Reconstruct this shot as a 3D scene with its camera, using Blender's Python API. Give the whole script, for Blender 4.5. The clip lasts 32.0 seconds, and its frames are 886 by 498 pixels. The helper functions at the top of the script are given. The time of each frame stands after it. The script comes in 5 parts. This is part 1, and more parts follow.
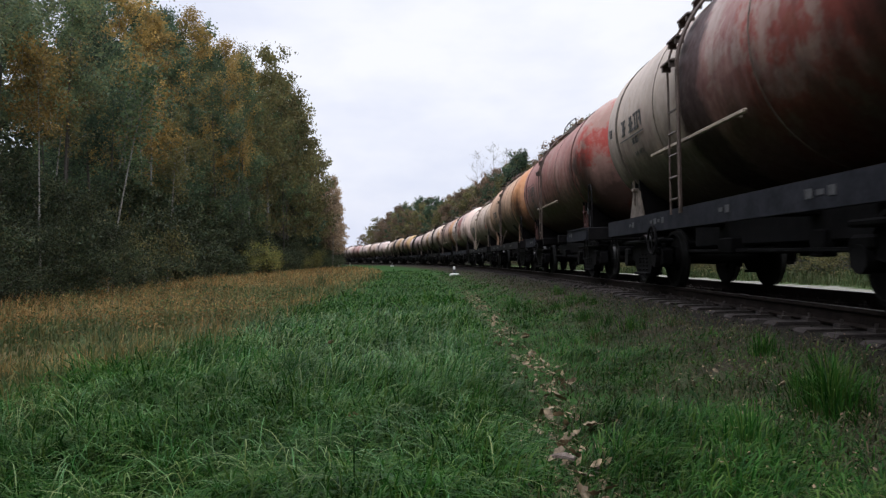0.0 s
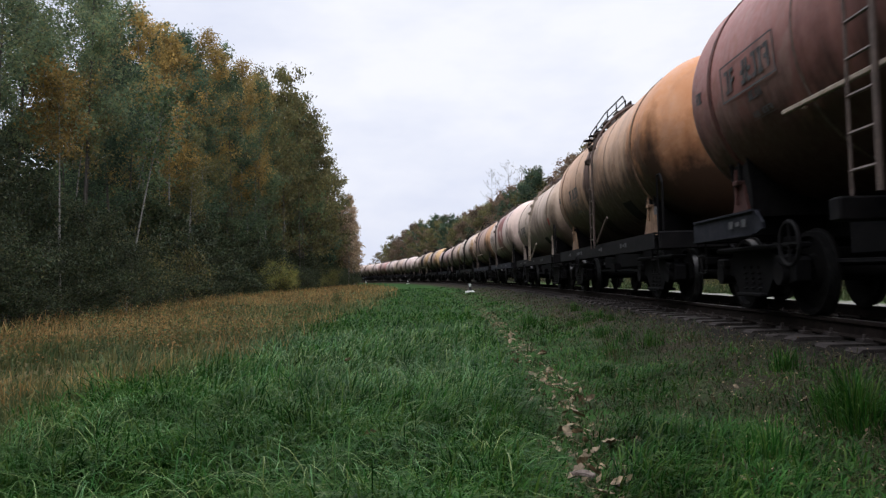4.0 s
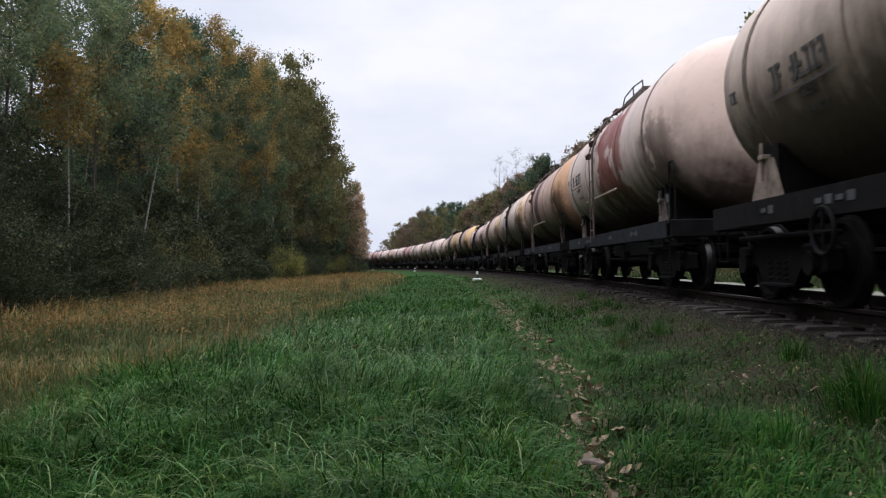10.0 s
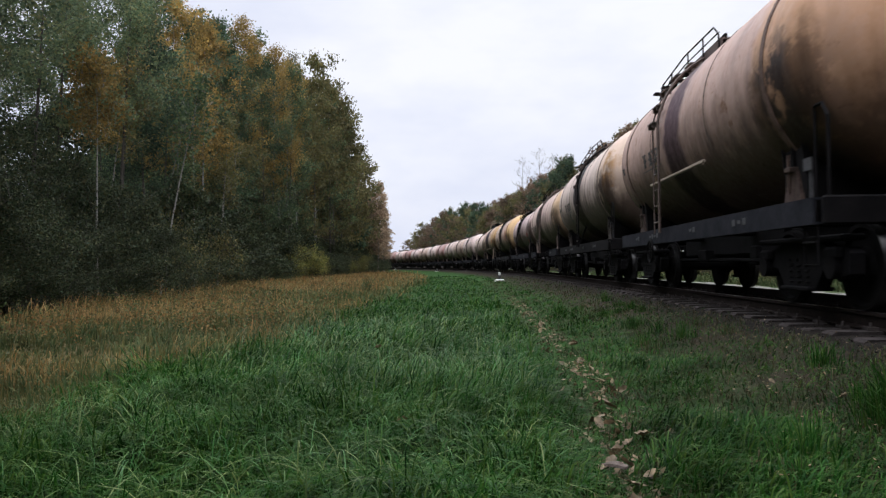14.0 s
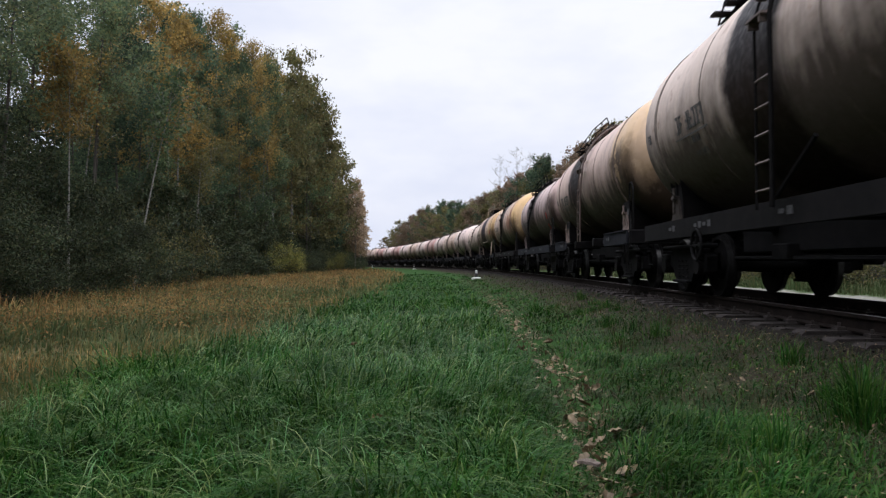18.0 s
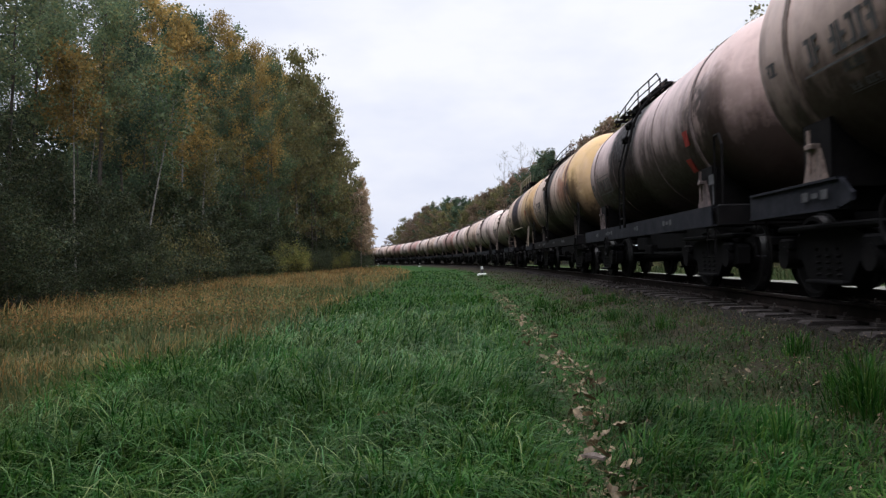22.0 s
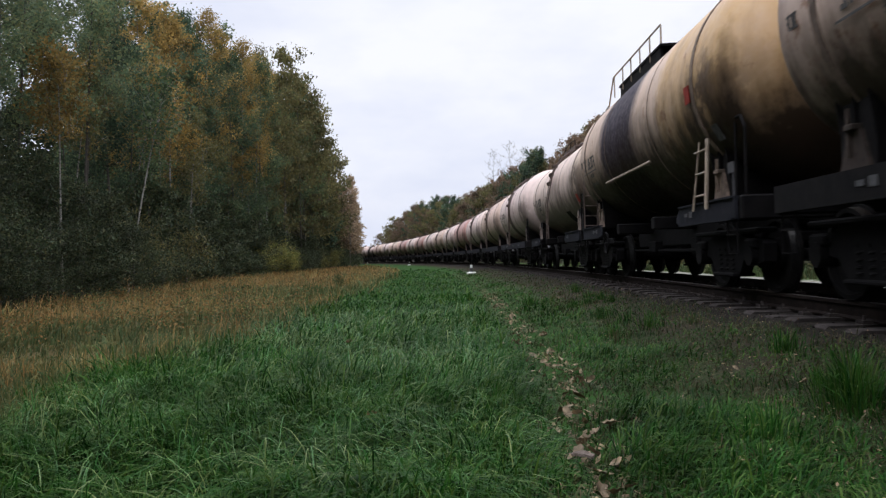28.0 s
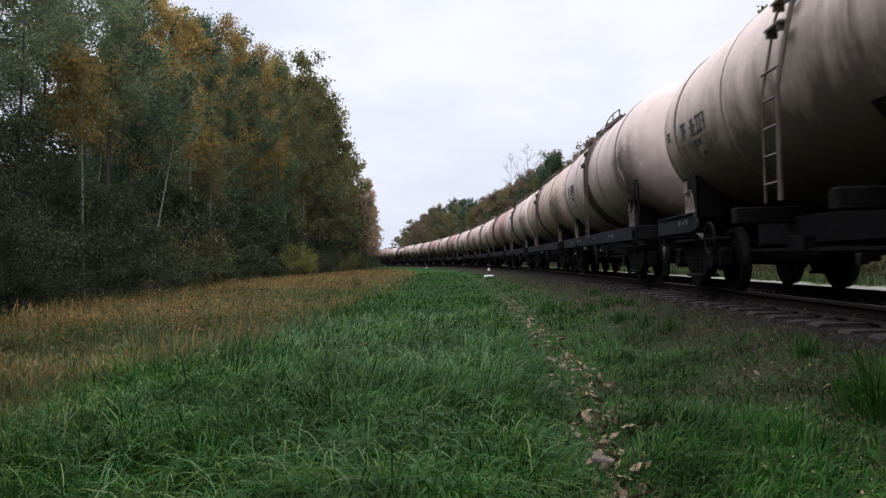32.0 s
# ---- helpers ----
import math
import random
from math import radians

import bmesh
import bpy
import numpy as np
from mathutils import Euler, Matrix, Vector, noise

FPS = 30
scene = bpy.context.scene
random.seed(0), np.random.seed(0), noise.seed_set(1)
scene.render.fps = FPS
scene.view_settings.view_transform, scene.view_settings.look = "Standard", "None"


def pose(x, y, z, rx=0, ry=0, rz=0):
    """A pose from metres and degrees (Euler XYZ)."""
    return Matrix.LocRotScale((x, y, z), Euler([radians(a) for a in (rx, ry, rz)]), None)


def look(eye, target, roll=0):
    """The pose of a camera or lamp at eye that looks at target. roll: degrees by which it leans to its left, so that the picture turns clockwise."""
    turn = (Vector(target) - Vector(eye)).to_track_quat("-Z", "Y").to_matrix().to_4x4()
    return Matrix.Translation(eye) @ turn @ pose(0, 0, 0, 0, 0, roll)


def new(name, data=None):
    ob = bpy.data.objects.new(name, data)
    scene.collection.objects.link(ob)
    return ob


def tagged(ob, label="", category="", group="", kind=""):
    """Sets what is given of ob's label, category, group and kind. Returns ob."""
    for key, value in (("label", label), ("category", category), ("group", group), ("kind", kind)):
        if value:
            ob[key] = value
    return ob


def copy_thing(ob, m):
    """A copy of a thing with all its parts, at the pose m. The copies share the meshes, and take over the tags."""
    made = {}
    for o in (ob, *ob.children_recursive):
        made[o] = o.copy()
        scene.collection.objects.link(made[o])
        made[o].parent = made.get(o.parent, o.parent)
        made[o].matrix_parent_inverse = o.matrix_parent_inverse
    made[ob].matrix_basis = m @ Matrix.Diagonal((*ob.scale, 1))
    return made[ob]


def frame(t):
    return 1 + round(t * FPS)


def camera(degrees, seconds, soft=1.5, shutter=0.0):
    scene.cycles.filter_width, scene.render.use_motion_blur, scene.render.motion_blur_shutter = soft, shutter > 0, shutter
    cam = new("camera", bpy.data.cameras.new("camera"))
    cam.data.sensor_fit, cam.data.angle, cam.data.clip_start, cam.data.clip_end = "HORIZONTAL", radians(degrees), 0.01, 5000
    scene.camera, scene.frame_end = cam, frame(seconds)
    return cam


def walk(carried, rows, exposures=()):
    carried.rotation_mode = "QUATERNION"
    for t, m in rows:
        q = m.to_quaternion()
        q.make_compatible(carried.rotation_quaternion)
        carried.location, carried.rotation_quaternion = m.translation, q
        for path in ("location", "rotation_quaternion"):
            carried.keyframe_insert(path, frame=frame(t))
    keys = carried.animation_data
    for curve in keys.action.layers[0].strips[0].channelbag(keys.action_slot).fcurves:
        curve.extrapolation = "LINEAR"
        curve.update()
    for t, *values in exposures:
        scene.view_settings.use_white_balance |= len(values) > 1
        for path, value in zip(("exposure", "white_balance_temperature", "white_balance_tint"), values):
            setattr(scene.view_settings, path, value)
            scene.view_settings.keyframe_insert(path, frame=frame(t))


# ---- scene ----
# ---- camera: hand-held, standing on the grass beside the line ----
cam = camera(62.0, 32.0, soft=1.3, shutter=0.45)
walk(cam, [
    (0, pose(0.015, 0, 1.153, 90.80, 1.09, 0.08)),
    (0.5, pose(0.011, 0, 1.158, 90.99, 1.23, -0.47)),
    (1, pose(0.018, 0, 1.154, 91.17, 1.77, 0.21)),
    (1.5, pose(0.019, 0, 1.150, 91.50, 1.76, -0.16)),
    (2, pose(0.019, 0, 1.149, 91.91, 1.77, 0.35)),
    (2.5, pose(0.018, 0, 1.154, 92.22, 1.84, 0.75)),
    (3, pose(0.012, 0, 1.144, 92.26, 1.60, 1.06)),
    (3.5, pose(0.010, 0, 1.144, 92.22, 1.47, 1.30)),
    (5.5, pose(0.001, 0, 1.149, 91.98, 1.71, 0.85)),
    (6, pose(0.001, 0, 1.149, 91.84, 1.65, 0.40)),
    (6.5, pose(-0.008, 0, 1.146, 92.03, 1.42, 0.91)),
    (7, pose(-0.006, 0, 1.149, 91.70, 1.49, 0.70)),
    (7.5, pose(-0.004, 0, 1.149, 91.37, 1.39, 0.74)),
    (8, pose(-0.008, 0, 1.152, 91.12, 1.23, 1.21)),
    (8.5, pose(-0.002, 0, 1.148, 91.15, 1.16, 1.17)),
    (9, pose(-0.009, 0, 1.147, 91.22, 1.22, 1.69)),
    (9.5, pose(-0.006, 0, 1.148, 91.30, 1.21, 1.79)),
    (10, pose(-0.011, 0, 1.149, 91.22, 1.18, 1.83)),
    (10.5, pose(-0.007, 0, 1.146, 91.32, 1.05, 2.09)),
    (11, pose(-0.011, 0, 1.154, 91.12, 0.94, 2.01)),
    (11.5, pose(-0.006, 0, 1.152, 91.48, 1.11, 2.35)),
    (12, pose(-0.009, 0, 1.147, 91.48, 1.09, 2.83)),
    (12.5, pose(-0.009, 0, 1.147, 91.20, 0.96, 2.62)),
    (13, pose(-0.022, 0, 1.152, 91.05, 0.83, 2.92)),
    (13.5, pose(-0.013, 0, 1.150, 91.17, 0.79, 3.04)),
    (14, pose(-0.020, 0, 1.150, 91.28, 0.68, 3.55)),
    (14.5, pose(-0.016, 0, 1.152, 91.51, 1.01, 3.59)),
    (16.5, pose(-0.014, 0, 1.143, 91.44, 0.52, 2.71)),
    (17, pose(-0.011, 0, 1.145, 91.09, 0.55, 2.59)),
    (17.5, pose(-0.010, 0, 1.150, 91.16, 0.27, 2.38)),
    (18, pose(-0.011, 0, 1.149, 91.10, 0.28, 1.77)),
    (18.5, pose(-0.009, 0, 1.145, 90.72, 0.50, 1.81)),
    (19, pose(-0.009, 0, 1.146, 90.74, 0.63, 2.27)),
    (19.5, pose(0.005, 0, 1.157, 90.72, 0.51, 2.06)),
    (20, pose(-0.001, 0, 1.146, 91.00, 0.52, 2.10)),
    (20.5, pose(0.003, 0, 1.144, 90.66, 0.84, 1.80)),
    (21, pose(0.001, 0, 1.154, 90.82, 0.80, 1.93)),
    (21.5, pose(0.012, 0, 1.147, 91.25, 1.07, 2.44)),
    (22, pose(0.014, 0, 1.148, 90.85, 1.31, 2.23)),
    (22.5, pose(0.016, 0, 1.151, 90.54, 1.22, 2.43)),
    (23, pose(0.009, 0, 1.154, 90.83, 1.25, 2.05)),
    (23.5, pose(0.021, 0, 1.146, 90.98, 1.21, 1.82)),
    (24, pose(0.010, 0, 1.159, 91.10, 1.08, 1.58)),
    (24.5, pose(0.011, 0, 1.151, 91.15, 1.09, 1.85)),
    (25, pose(0.010, 0, 1.151, 90.99, 1.18, 1.64)),
    (25.5, pose(0.015, 0, 1.162, 90.70, 1.59, 1.66)),
    (27.5, pose(0.010, 0, 1.152, 90.87, 1.60, 1.65)),
    (28, pose(0.014, 0, 1.152, 90.72, 1.53, 1.40)),
    (28.5, pose(0.014, 0, 1.155, 90.82, 1.59, 1.58)),
    (29, pose(0.015, 0, 1.151, 90.46, 1.48, 1.78)),
    (29.5, pose(0.004, 0, 1.155, 90.50, 1.23, 1.89)),
    (30, pose(0.006, 0, 1.155, 90.28, 1.42, 2.26)),
    (30.5, pose(0.009, 0, 1.156, 90.52, 1.60, 2.37)),
    (31, pose(0.016, 0, 1.153, 90.93, 1.45, 2.23)),
    (31.5, pose(0.008, 0, 1.153, 91.02, 1.34, 2.68)),
    (32, pose(0.005, 0, 1.155, 90.99, 1.39, 2.74)),
], exposures=[(0.0, 0.0), (2.0, 0.0), (5.0, -0.05), (6.5, -0.1), (7.2, -0.1), (8.2, -0.05), (11.0, -0.02), (14.0, 0.0), (32.0, 0.0)])

# ---- sky and light: thin bright overcast ----
world = bpy.data.worlds.new("world")
scene.world = world
world.use_nodes = True
wn, wl = world.node_tree.nodes, world.node_tree.links
wn.clear()
w_out = wn.new("ShaderNodeOutputWorld")
w_bg = wn.new("ShaderNodeBackground")
w_sky = wn.new("ShaderNodeTexSky")
w_sky.sky_type = "NISHITA"
w_sky.sun_disc = False
w_sky.sun_elevation = radians(60)
w_sky.sun_rotation = radians(130)
w_sky.air_density, w_sky.dust_density, w_sky.ozone_density = 1.0, 4.0, 1.0
w_co = wn.new("ShaderNodeTexCoord")
w_map = wn.new("ShaderNodeMapping")
w_map.inputs["Scale"].default_value = (1.0, 1.0, 2.4)
w_noise = wn.new("ShaderNodeTexNoise")
w_noise.inputs["Scale"].default_value = 2.3
w_noise.inputs["Detail"].default_value = 5.0
w_noise.inputs["Roughness"].default_value = 0.55
w_ramp = wn.new("ShaderNodeValToRGB")
w_ramp.color_ramp.elements[0].position, w_ramp.color_ramp.elements[0].color = 0.38, (8.2, 8.65, 10.3, 1)
w_ramp.color_ramp.elements[1].position, w_ramp.color_ramp.elements[1].color = 0.62, (10.35, 10.5, 11.3, 1)
w_mix = wn.new("ShaderNodeMix")
w_mix.data_type = "RGBA"
w_mix.inputs["Factor"].default_value = 0.93
wl.new(w_co.outputs["Generated"], w_map.inputs["Vector"])
wl.new(w_map.outputs["Vector"], w_noise.inputs["Vector"])
wl.new(w_noise.outputs["Fac"], w_ramp.inputs["Fac"])
wl.new(w_sky.outputs["Color"], w_mix.inputs["A"])
wl.new(w_ramp.outputs["Color"], w_mix.inputs["B"])
wl.new(w_mix.outputs["Result"], w_bg.inputs["Color"])
# a cloud layer is brightest overhead and dimmer towards the horizon
w_sep = wn.new("ShaderNodeSeparateXYZ")
w_high = wn.new("ShaderNodeMapRange")
w_high.inputs["From Min"].default_value, w_high.inputs["From Max"].default_value = 0.38, 1.0
w_high.inputs["To Min"].default_value, w_high.inputs["To Max"].default_value = 0.098, 0.39
wl.new(w_co.outputs["Generated"], w_sep.inputs["Vector"])
wl.new(w_sep.outputs["Z"], w_high.inputs["Value"])
wl.new(w_high.outputs["Result"], w_bg.inputs["Strength"])
wl.new(w_bg.outputs["Background"], w_out.inputs["Surface"])

sun = new("sun", bpy.data.lights.new("sun", "SUN"))
sun.data.energy, sun.data.angle, sun.data.color = 0.5, radians(40), (1.0, 0.97, 0.92)
sun.matrix_world = look((-25, -22, 60), (0, 0, 0))

# ---- the line of the track ----
BEND, HEAD, OFF = 0.001556, -0.01216, 4.734      # 1/radius, heading beside the camera (radians, left +), distance
RAIL = 0.61                                      # height of the rail head
SPEED = 4.211                                    # metres a second, towards the camera


def line(s, lat=0.0):
    """The place on the ground s metres along the track, lat metres to its left, and the track's heading there."""
    th = BEND * s
    x = -(1 - math.cos(th)) / BEND - lat * math.cos(th)
    y = math.sin(th) / BEND - lat * math.sin(th)
    c, n = math.cos(HEAD), math.sin(HEAD)
    return c * x - n * y + OFF * c, n * x + c * y + OFF * n, HEAD + th


CENTRE = (OFF * math.cos(HEAD) - math.cos(HEAD) / BEND, OFF * math.sin(HEAD) - math.sin(HEAD) / BEND)


def aside(x, y):
    """How far a place lies to the left of the track (numbers or arrays)."""
    return 1 / BEND - np.hypot(np.asarray(x) - CENTRE[0], np.asarray(y) - CENTRE[1])


PROFILE = ((-400, 2.0), (-60, 1.4), (-30, 0.7), (-12, 0.15), (-5, 0.12), (-3.2, 0.2), (-2.2, 0.3), (-1.65, 0.33), (-1.3, 0.4), (1.3, 0.4),
           (1.6, 0.33), (2.1, 0.27), (2.7, 0.19), (3.6, 0.09), (4.7, 0.0), (7.5, -0.03), (8.4, -0.1), (9.8, -0.24), (13.0, -0.27), (40, -0.12), (400, 1.0))
PX, PZ = np.array([p[0] for p in PROFILE]), np.array([p[1] for p in PROFILE])


GREEN = 8.5                                      # where the green verge ends above the meadow


def ground_z(x, y):
    x, y = np.asarray(x, float), np.asarray(y, float)
    lat = aside(x, y)
    far = np.clip((np.hypot(x, y) - 250) / 250, 0, 1)
    bump = 0.03 * np.sin(1.9 * x + 0.6 * y) * np.sin(0.8 * y - 0.5 * x) + 0.018 * np.sin(4.1 * x - 2.2 * y + 1) + 0.012 * np.sin(6.3 * y + 2.7 * x)
    bump = bump * np.clip((np.abs(lat) - 2.3) / 1.5, 0, 1)
    rut = -0.035 * np.exp(-((lat - 4.05) / 0.18) ** 2)
    return (np.interp(lat, PX, PZ) + bump + rut) * (1 - far) + 0.2 * far


# ---- mesh helpers ----
class Build:
    """Collects the corners and faces of one mesh."""

    def __init__(self):
        self.v, self.f = [], []

    def add(self, verts, faces):
        n = len(self.v)
        self.v += [tuple(p) for p in verts]
        self.f += [tuple(i + n for i in face) for face in faces]
        return self

    def box(self, cx, cy, cz, sx, sy, sz, bevel=0.0, m=None):
        x, y, z = sx / 2, sy / 2, sz / 2
        b = min(bevel, 0.45 * min(sx, sy, sz))
        if b > 0:
            pts, faces, ring = [], [], []
            for k, zz, i in ((0, -z, b), (1, -z + b, 0), (2, z - b, 0), (3, z, b)):
                q = b if k in (1, 2) else b
                xi, yi = x - (b if k in (0, 3) else 0), y - (b if k in (0, 3) else 0)
                pts += [(-xi + q, -yi, zz), (xi - q, -yi, zz), (xi, -yi + q, zz), (xi, yi - q, zz), (xi - q, yi, zz), (-xi + q, yi, zz), (-xi, yi - q, zz), (-xi, -yi + q, zz)]
            for k in range(3):
                for i in range(8):
                    j = (i + 1) % 8
                    faces.append((8 * k + i, 8 * k + j, 8 * k + 8 + j, 8 * k + 8 + i))
            faces += [tuple(range(7, -1, -1)), tuple(range(24, 32))]
        else:
            pts = [(-x, -y, -z), (x, -y, -z), (x, y, -z), (-x, y, -z), (-x, -y, z), (x, -y, z), (x, y, z), (-x, y, z)]
            faces = [(3, 2, 1, 0), (4, 5, 6, 7), (0, 1, 5, 4), (1, 2, 6, 5), (2, 3, 7, 6), (3, 0, 4, 7)]
        if m is not None:
            pts = [m @ Vector(p) for p in pts]
        return self.add([(p[0] + cx, p[1] + cy, p[2] + cz) for p in pts], faces)

    def tube(self, path, r, sides=6, cap=True):
        """A tube along points; r a number or one for each point."""
        path = [Vector(p) for p in path]
        rs = r if isinstance(r, (list, tuple)) else [r] * len(path)
        pts, faces = [], []
        side = None
        for i, p in enumerate(path):
            d = (path[min(i + 1, len(path) - 1)] - path[max(i - 1, 0)]).normalized()
            if side is None:
                side = d.orthogonal().normalized()
            else:
                side = (side - d * side.dot(d))
                side = side.normalized() if side.length > 1e-6 else d.orthogonal().normalized()
            up = d.cross(side)
            for k in range(sides):
                a = 2 * math.pi * k / sides
                pts.append(p + rs[i] * (math.cos(a) * side + math.sin(a) * up))
        for i in range(len(path) - 1):
            for k in range(sides):
                j = (k + 1) % sides
                faces.append((i * sides + k, i * sides + j, (i + 1) * sides + j, (i + 1) * sides + k))
        if cap:
            faces += [tuple(range(sides - 1, -1, -1)), tuple(range((len(path) - 1) * sides, len(path) * sides))]
        return self.add(pts, faces)

    def lathe(self, prof, axis="y", origin=(0, 0, 0), sides=24):
        """Turns (along, radius) pairs round an axis."""
        pts, faces = [], []
        for a, r in prof:
            for k in range(sides):
                t = 2 * math.pi * k / sides
                u, w = r * math.cos(t), r * math.sin(t)
                p = {"x": (a, u, w), "y": (w, a, u), "z": (u, w, a)}[axis]
                pts.append((p[0] + origin[0], p[1] + origin[1], p[2] + origin[2]))
        for i in range(len(prof) - 1):
            for k in range(sides):
                j = (k + 1) % sides
                faces.append((i * sides + k, i * sides + j, (i + 1) * sides + j, (i + 1) * sides + k))
        if prof[0][1] > 1e-4:
            faces.append(tuple(range(sides - 1, -1, -1)))
        if prof[-1][1] > 1e-4:
            faces.append(tuple(range((len(prof) - 1) * sides, len(prof) * sides)))
        return self.add(pts, faces)

    def plate(self, outline, axis, a, b):
        """A flat outline of (u, w) pairs, drawn out along an axis from a to b."""
        n = len(outline)
        put = {"x": lambda u, w, t: (t, u, w), "y": lambda u, w, t: (u, t, w), "z": lambda u, w, t: (u, w, t)}[axis]
        pts = [put(u, w, a) for u, w in outline] + [put(u, w, b) for u, w in outline]
        faces = [tuple(range(n)), tuple(range(2 * n - 1, n - 1, -1))]
        faces += [(i, n + i, n + (i + 1) % n, (i + 1) % n) for i in range(n)]
        return self.add(pts, faces)

    def mesh(self, name, material, smooth=0.0):
        me = bpy.data.meshes.new(name)
        me.from_pydata(self.v, [], self.f)
        bm = bmesh.new()
        bm.from_mesh(me)
        bmesh.ops.recalc_face_normals(bm, faces=bm.faces)
        if smooth:
            for f in bm.faces:
                f.smooth = True
            for e in bm.edges:
                if len(e.link_faces) == 2 and e.calc_face_angle(0) > radians(smooth):
                    e.smooth = False
        bm.to_mesh(me)
        bm.free()
        me.materials.append(material)
        return me


def thing(name, label, category, group="", at=None):
    ob = tagged(new(name), label, category, group)
    if at is not None:
        ob.matrix_basis = at
    return ob


def child(name, me, parent, label="", at=None):
    ob = new(name, me)
    ob.parent = parent
    if at is not None:
        ob.matrix_basis = at
    if label:
        tagged(ob, label)
    return ob


def quick_mesh(name, verts, faces_quads, faces_tris, material):
    """A large mesh from arrays: quads (n, 4) and triangles (m, 3)."""
    me = bpy.data.meshes.new(name)
    q, t = np.asarray(faces_quads, np.int32).reshape(-1, 4), np.asarray(faces_tris, np.int32).reshape(-1, 3)
    me.vertices.add(len(verts))
    me.vertices.foreach_set("co", np.asarray(verts, np.float32).ravel())
    me.loops.add(q.size + t.size)
    me.loops.foreach_set("vertex_index", np.concatenate([q.ravel(), t.ravel()]))
    me.polygons.add(len(q) + len(t))
    me.polygons.foreach_set("loop_start", np.concatenate([np.arange(len(q)) * 4, q.size + np.arange(len(t)) * 3]).astype(np.int32))
    me.update(calc_edges=True)
    me.materials.append(material)
    return me


# ---- materials ----
class Mat:
    """A node material in short words."""

    def __init__(self, name, rough=0.7, metal=0.0):
        self.m = bpy.data.materials.new(name)
        self.m.use_nodes = True
        self.n, self.l = self.m.node_tree.nodes, self.m.node_tree.links
        self.b = self.n["Principled BSDF"]
        self.b.inputs["Roughness"].default_value, self.b.inputs["Metallic"].default_value = rough, metal
        self.co = self.n.new("ShaderNodeTexCoord").outputs["Object"]

    def node(self, kind, **values):
        nd = self.n.new(kind)
        for key, value in values.items():
            key = key.replace("_", " ")
            if isinstance(value, bpy.types.NodeSocket):
                self.l.new(value, nd.inputs[key])
            else:
                nd.inputs[key].default_value = value
        return nd

    def noise(self, scale, detail=4.0, rough=0.6, at=None, stretch=None):
        at = at or self.co
        if stretch:
            mp = self.node("ShaderNodeMapping", Vector=at, Scale=stretch)
            at = mp.outputs["Vector"]
        return self.node("ShaderNodeTexNoise", Vector=at, Scale=scale, Detail=detail, Roughness=rough).outputs["Fac"]

    def span(self, x, a, b, lo=0.0, hi=1.0):
        nd = self.node("ShaderNodeMapRange", Value=x)
        for key, value in zip(("From Min", "From Max", "To Min", "To Max"), (a, b, lo, hi)):
            nd.inputs[key].default_value = value
        return nd.outputs["Result"]

    def math(self, op, a, b=0.0):
        nd = self.n.new("ShaderNodeMath")
        nd.operation = op
        for i, value in enumerate((a, b)):
            if isinstance(value, bpy.types.NodeSocket):
                self.l.new(value, nd.inputs[i])
            else:
                nd.inputs[i].default_value = value
        return nd.outputs[0]

    def mix(self, fac, a, b):
        nd = self.n.new("ShaderNodeMix")
        nd.data_type = "RGBA"
        for key, value in (("Factor", fac), ("A", a), ("B", b)):
            if isinstance(value, bpy.types.NodeSocket):
                self.l.new(value, nd.inputs[key])
            elif key == "Factor":
                nd.inputs[key].default_value = value
            else:
                nd.inputs[key].default_value = (*value[:3], 1)
        return nd.outputs["Result"]

    def axes(self):
        return self.node("ShaderNodeSeparateXYZ", Vector=self.co).outputs

    def island(self):
        return self.n.new("ShaderNodeNewGeometry").outputs["Random Per Island"]

    def any(self):
        return self.n.new("ShaderNodeObjectInfo").outputs["Random"]

    def colour(self, c):
        if isinstance(c, bpy.types.NodeSocket):
            self.l.new(c, self.b.inputs["Base Color"])
        else:
            self.b.inputs["Base Color"].default_value = (*c, 1)
        return self

    def bump(self, height, strength=0.3, distance=0.02):
        nd = self.node("ShaderNodeBump", Height=height, Strength=strength, Distance=distance)
        self.l.new(nd.outputs["Normal"], self.b.inputs["Normal"])
        return self

    def gloss(self, r):
        self.l.new(r, self.b.inputs["Roughness"])
        return self


def worn(name, a, b, scale=6.0, rough=0.75, metal=0.0, bump=0.2, spread=(0.35, 0.68), shine=0.5):
    """Two colours worn into one another, with fine grain."""
    k = Mat(name, rough, metal)
    k.b.inputs["Specular IOR Level"].default_value = shine
    n1, n2 = k.noise(scale, 6), k.noise(scale * 7, 3)
    both = k.math("ADD", k.math("MULTIPLY", n1, 0.7), k.math("MULTIPLY", n2, 0.3))
    k.colour(k.mix(k.span(both, *spread), a, b)).bump(n2, bump, 0.01)
    return k.m


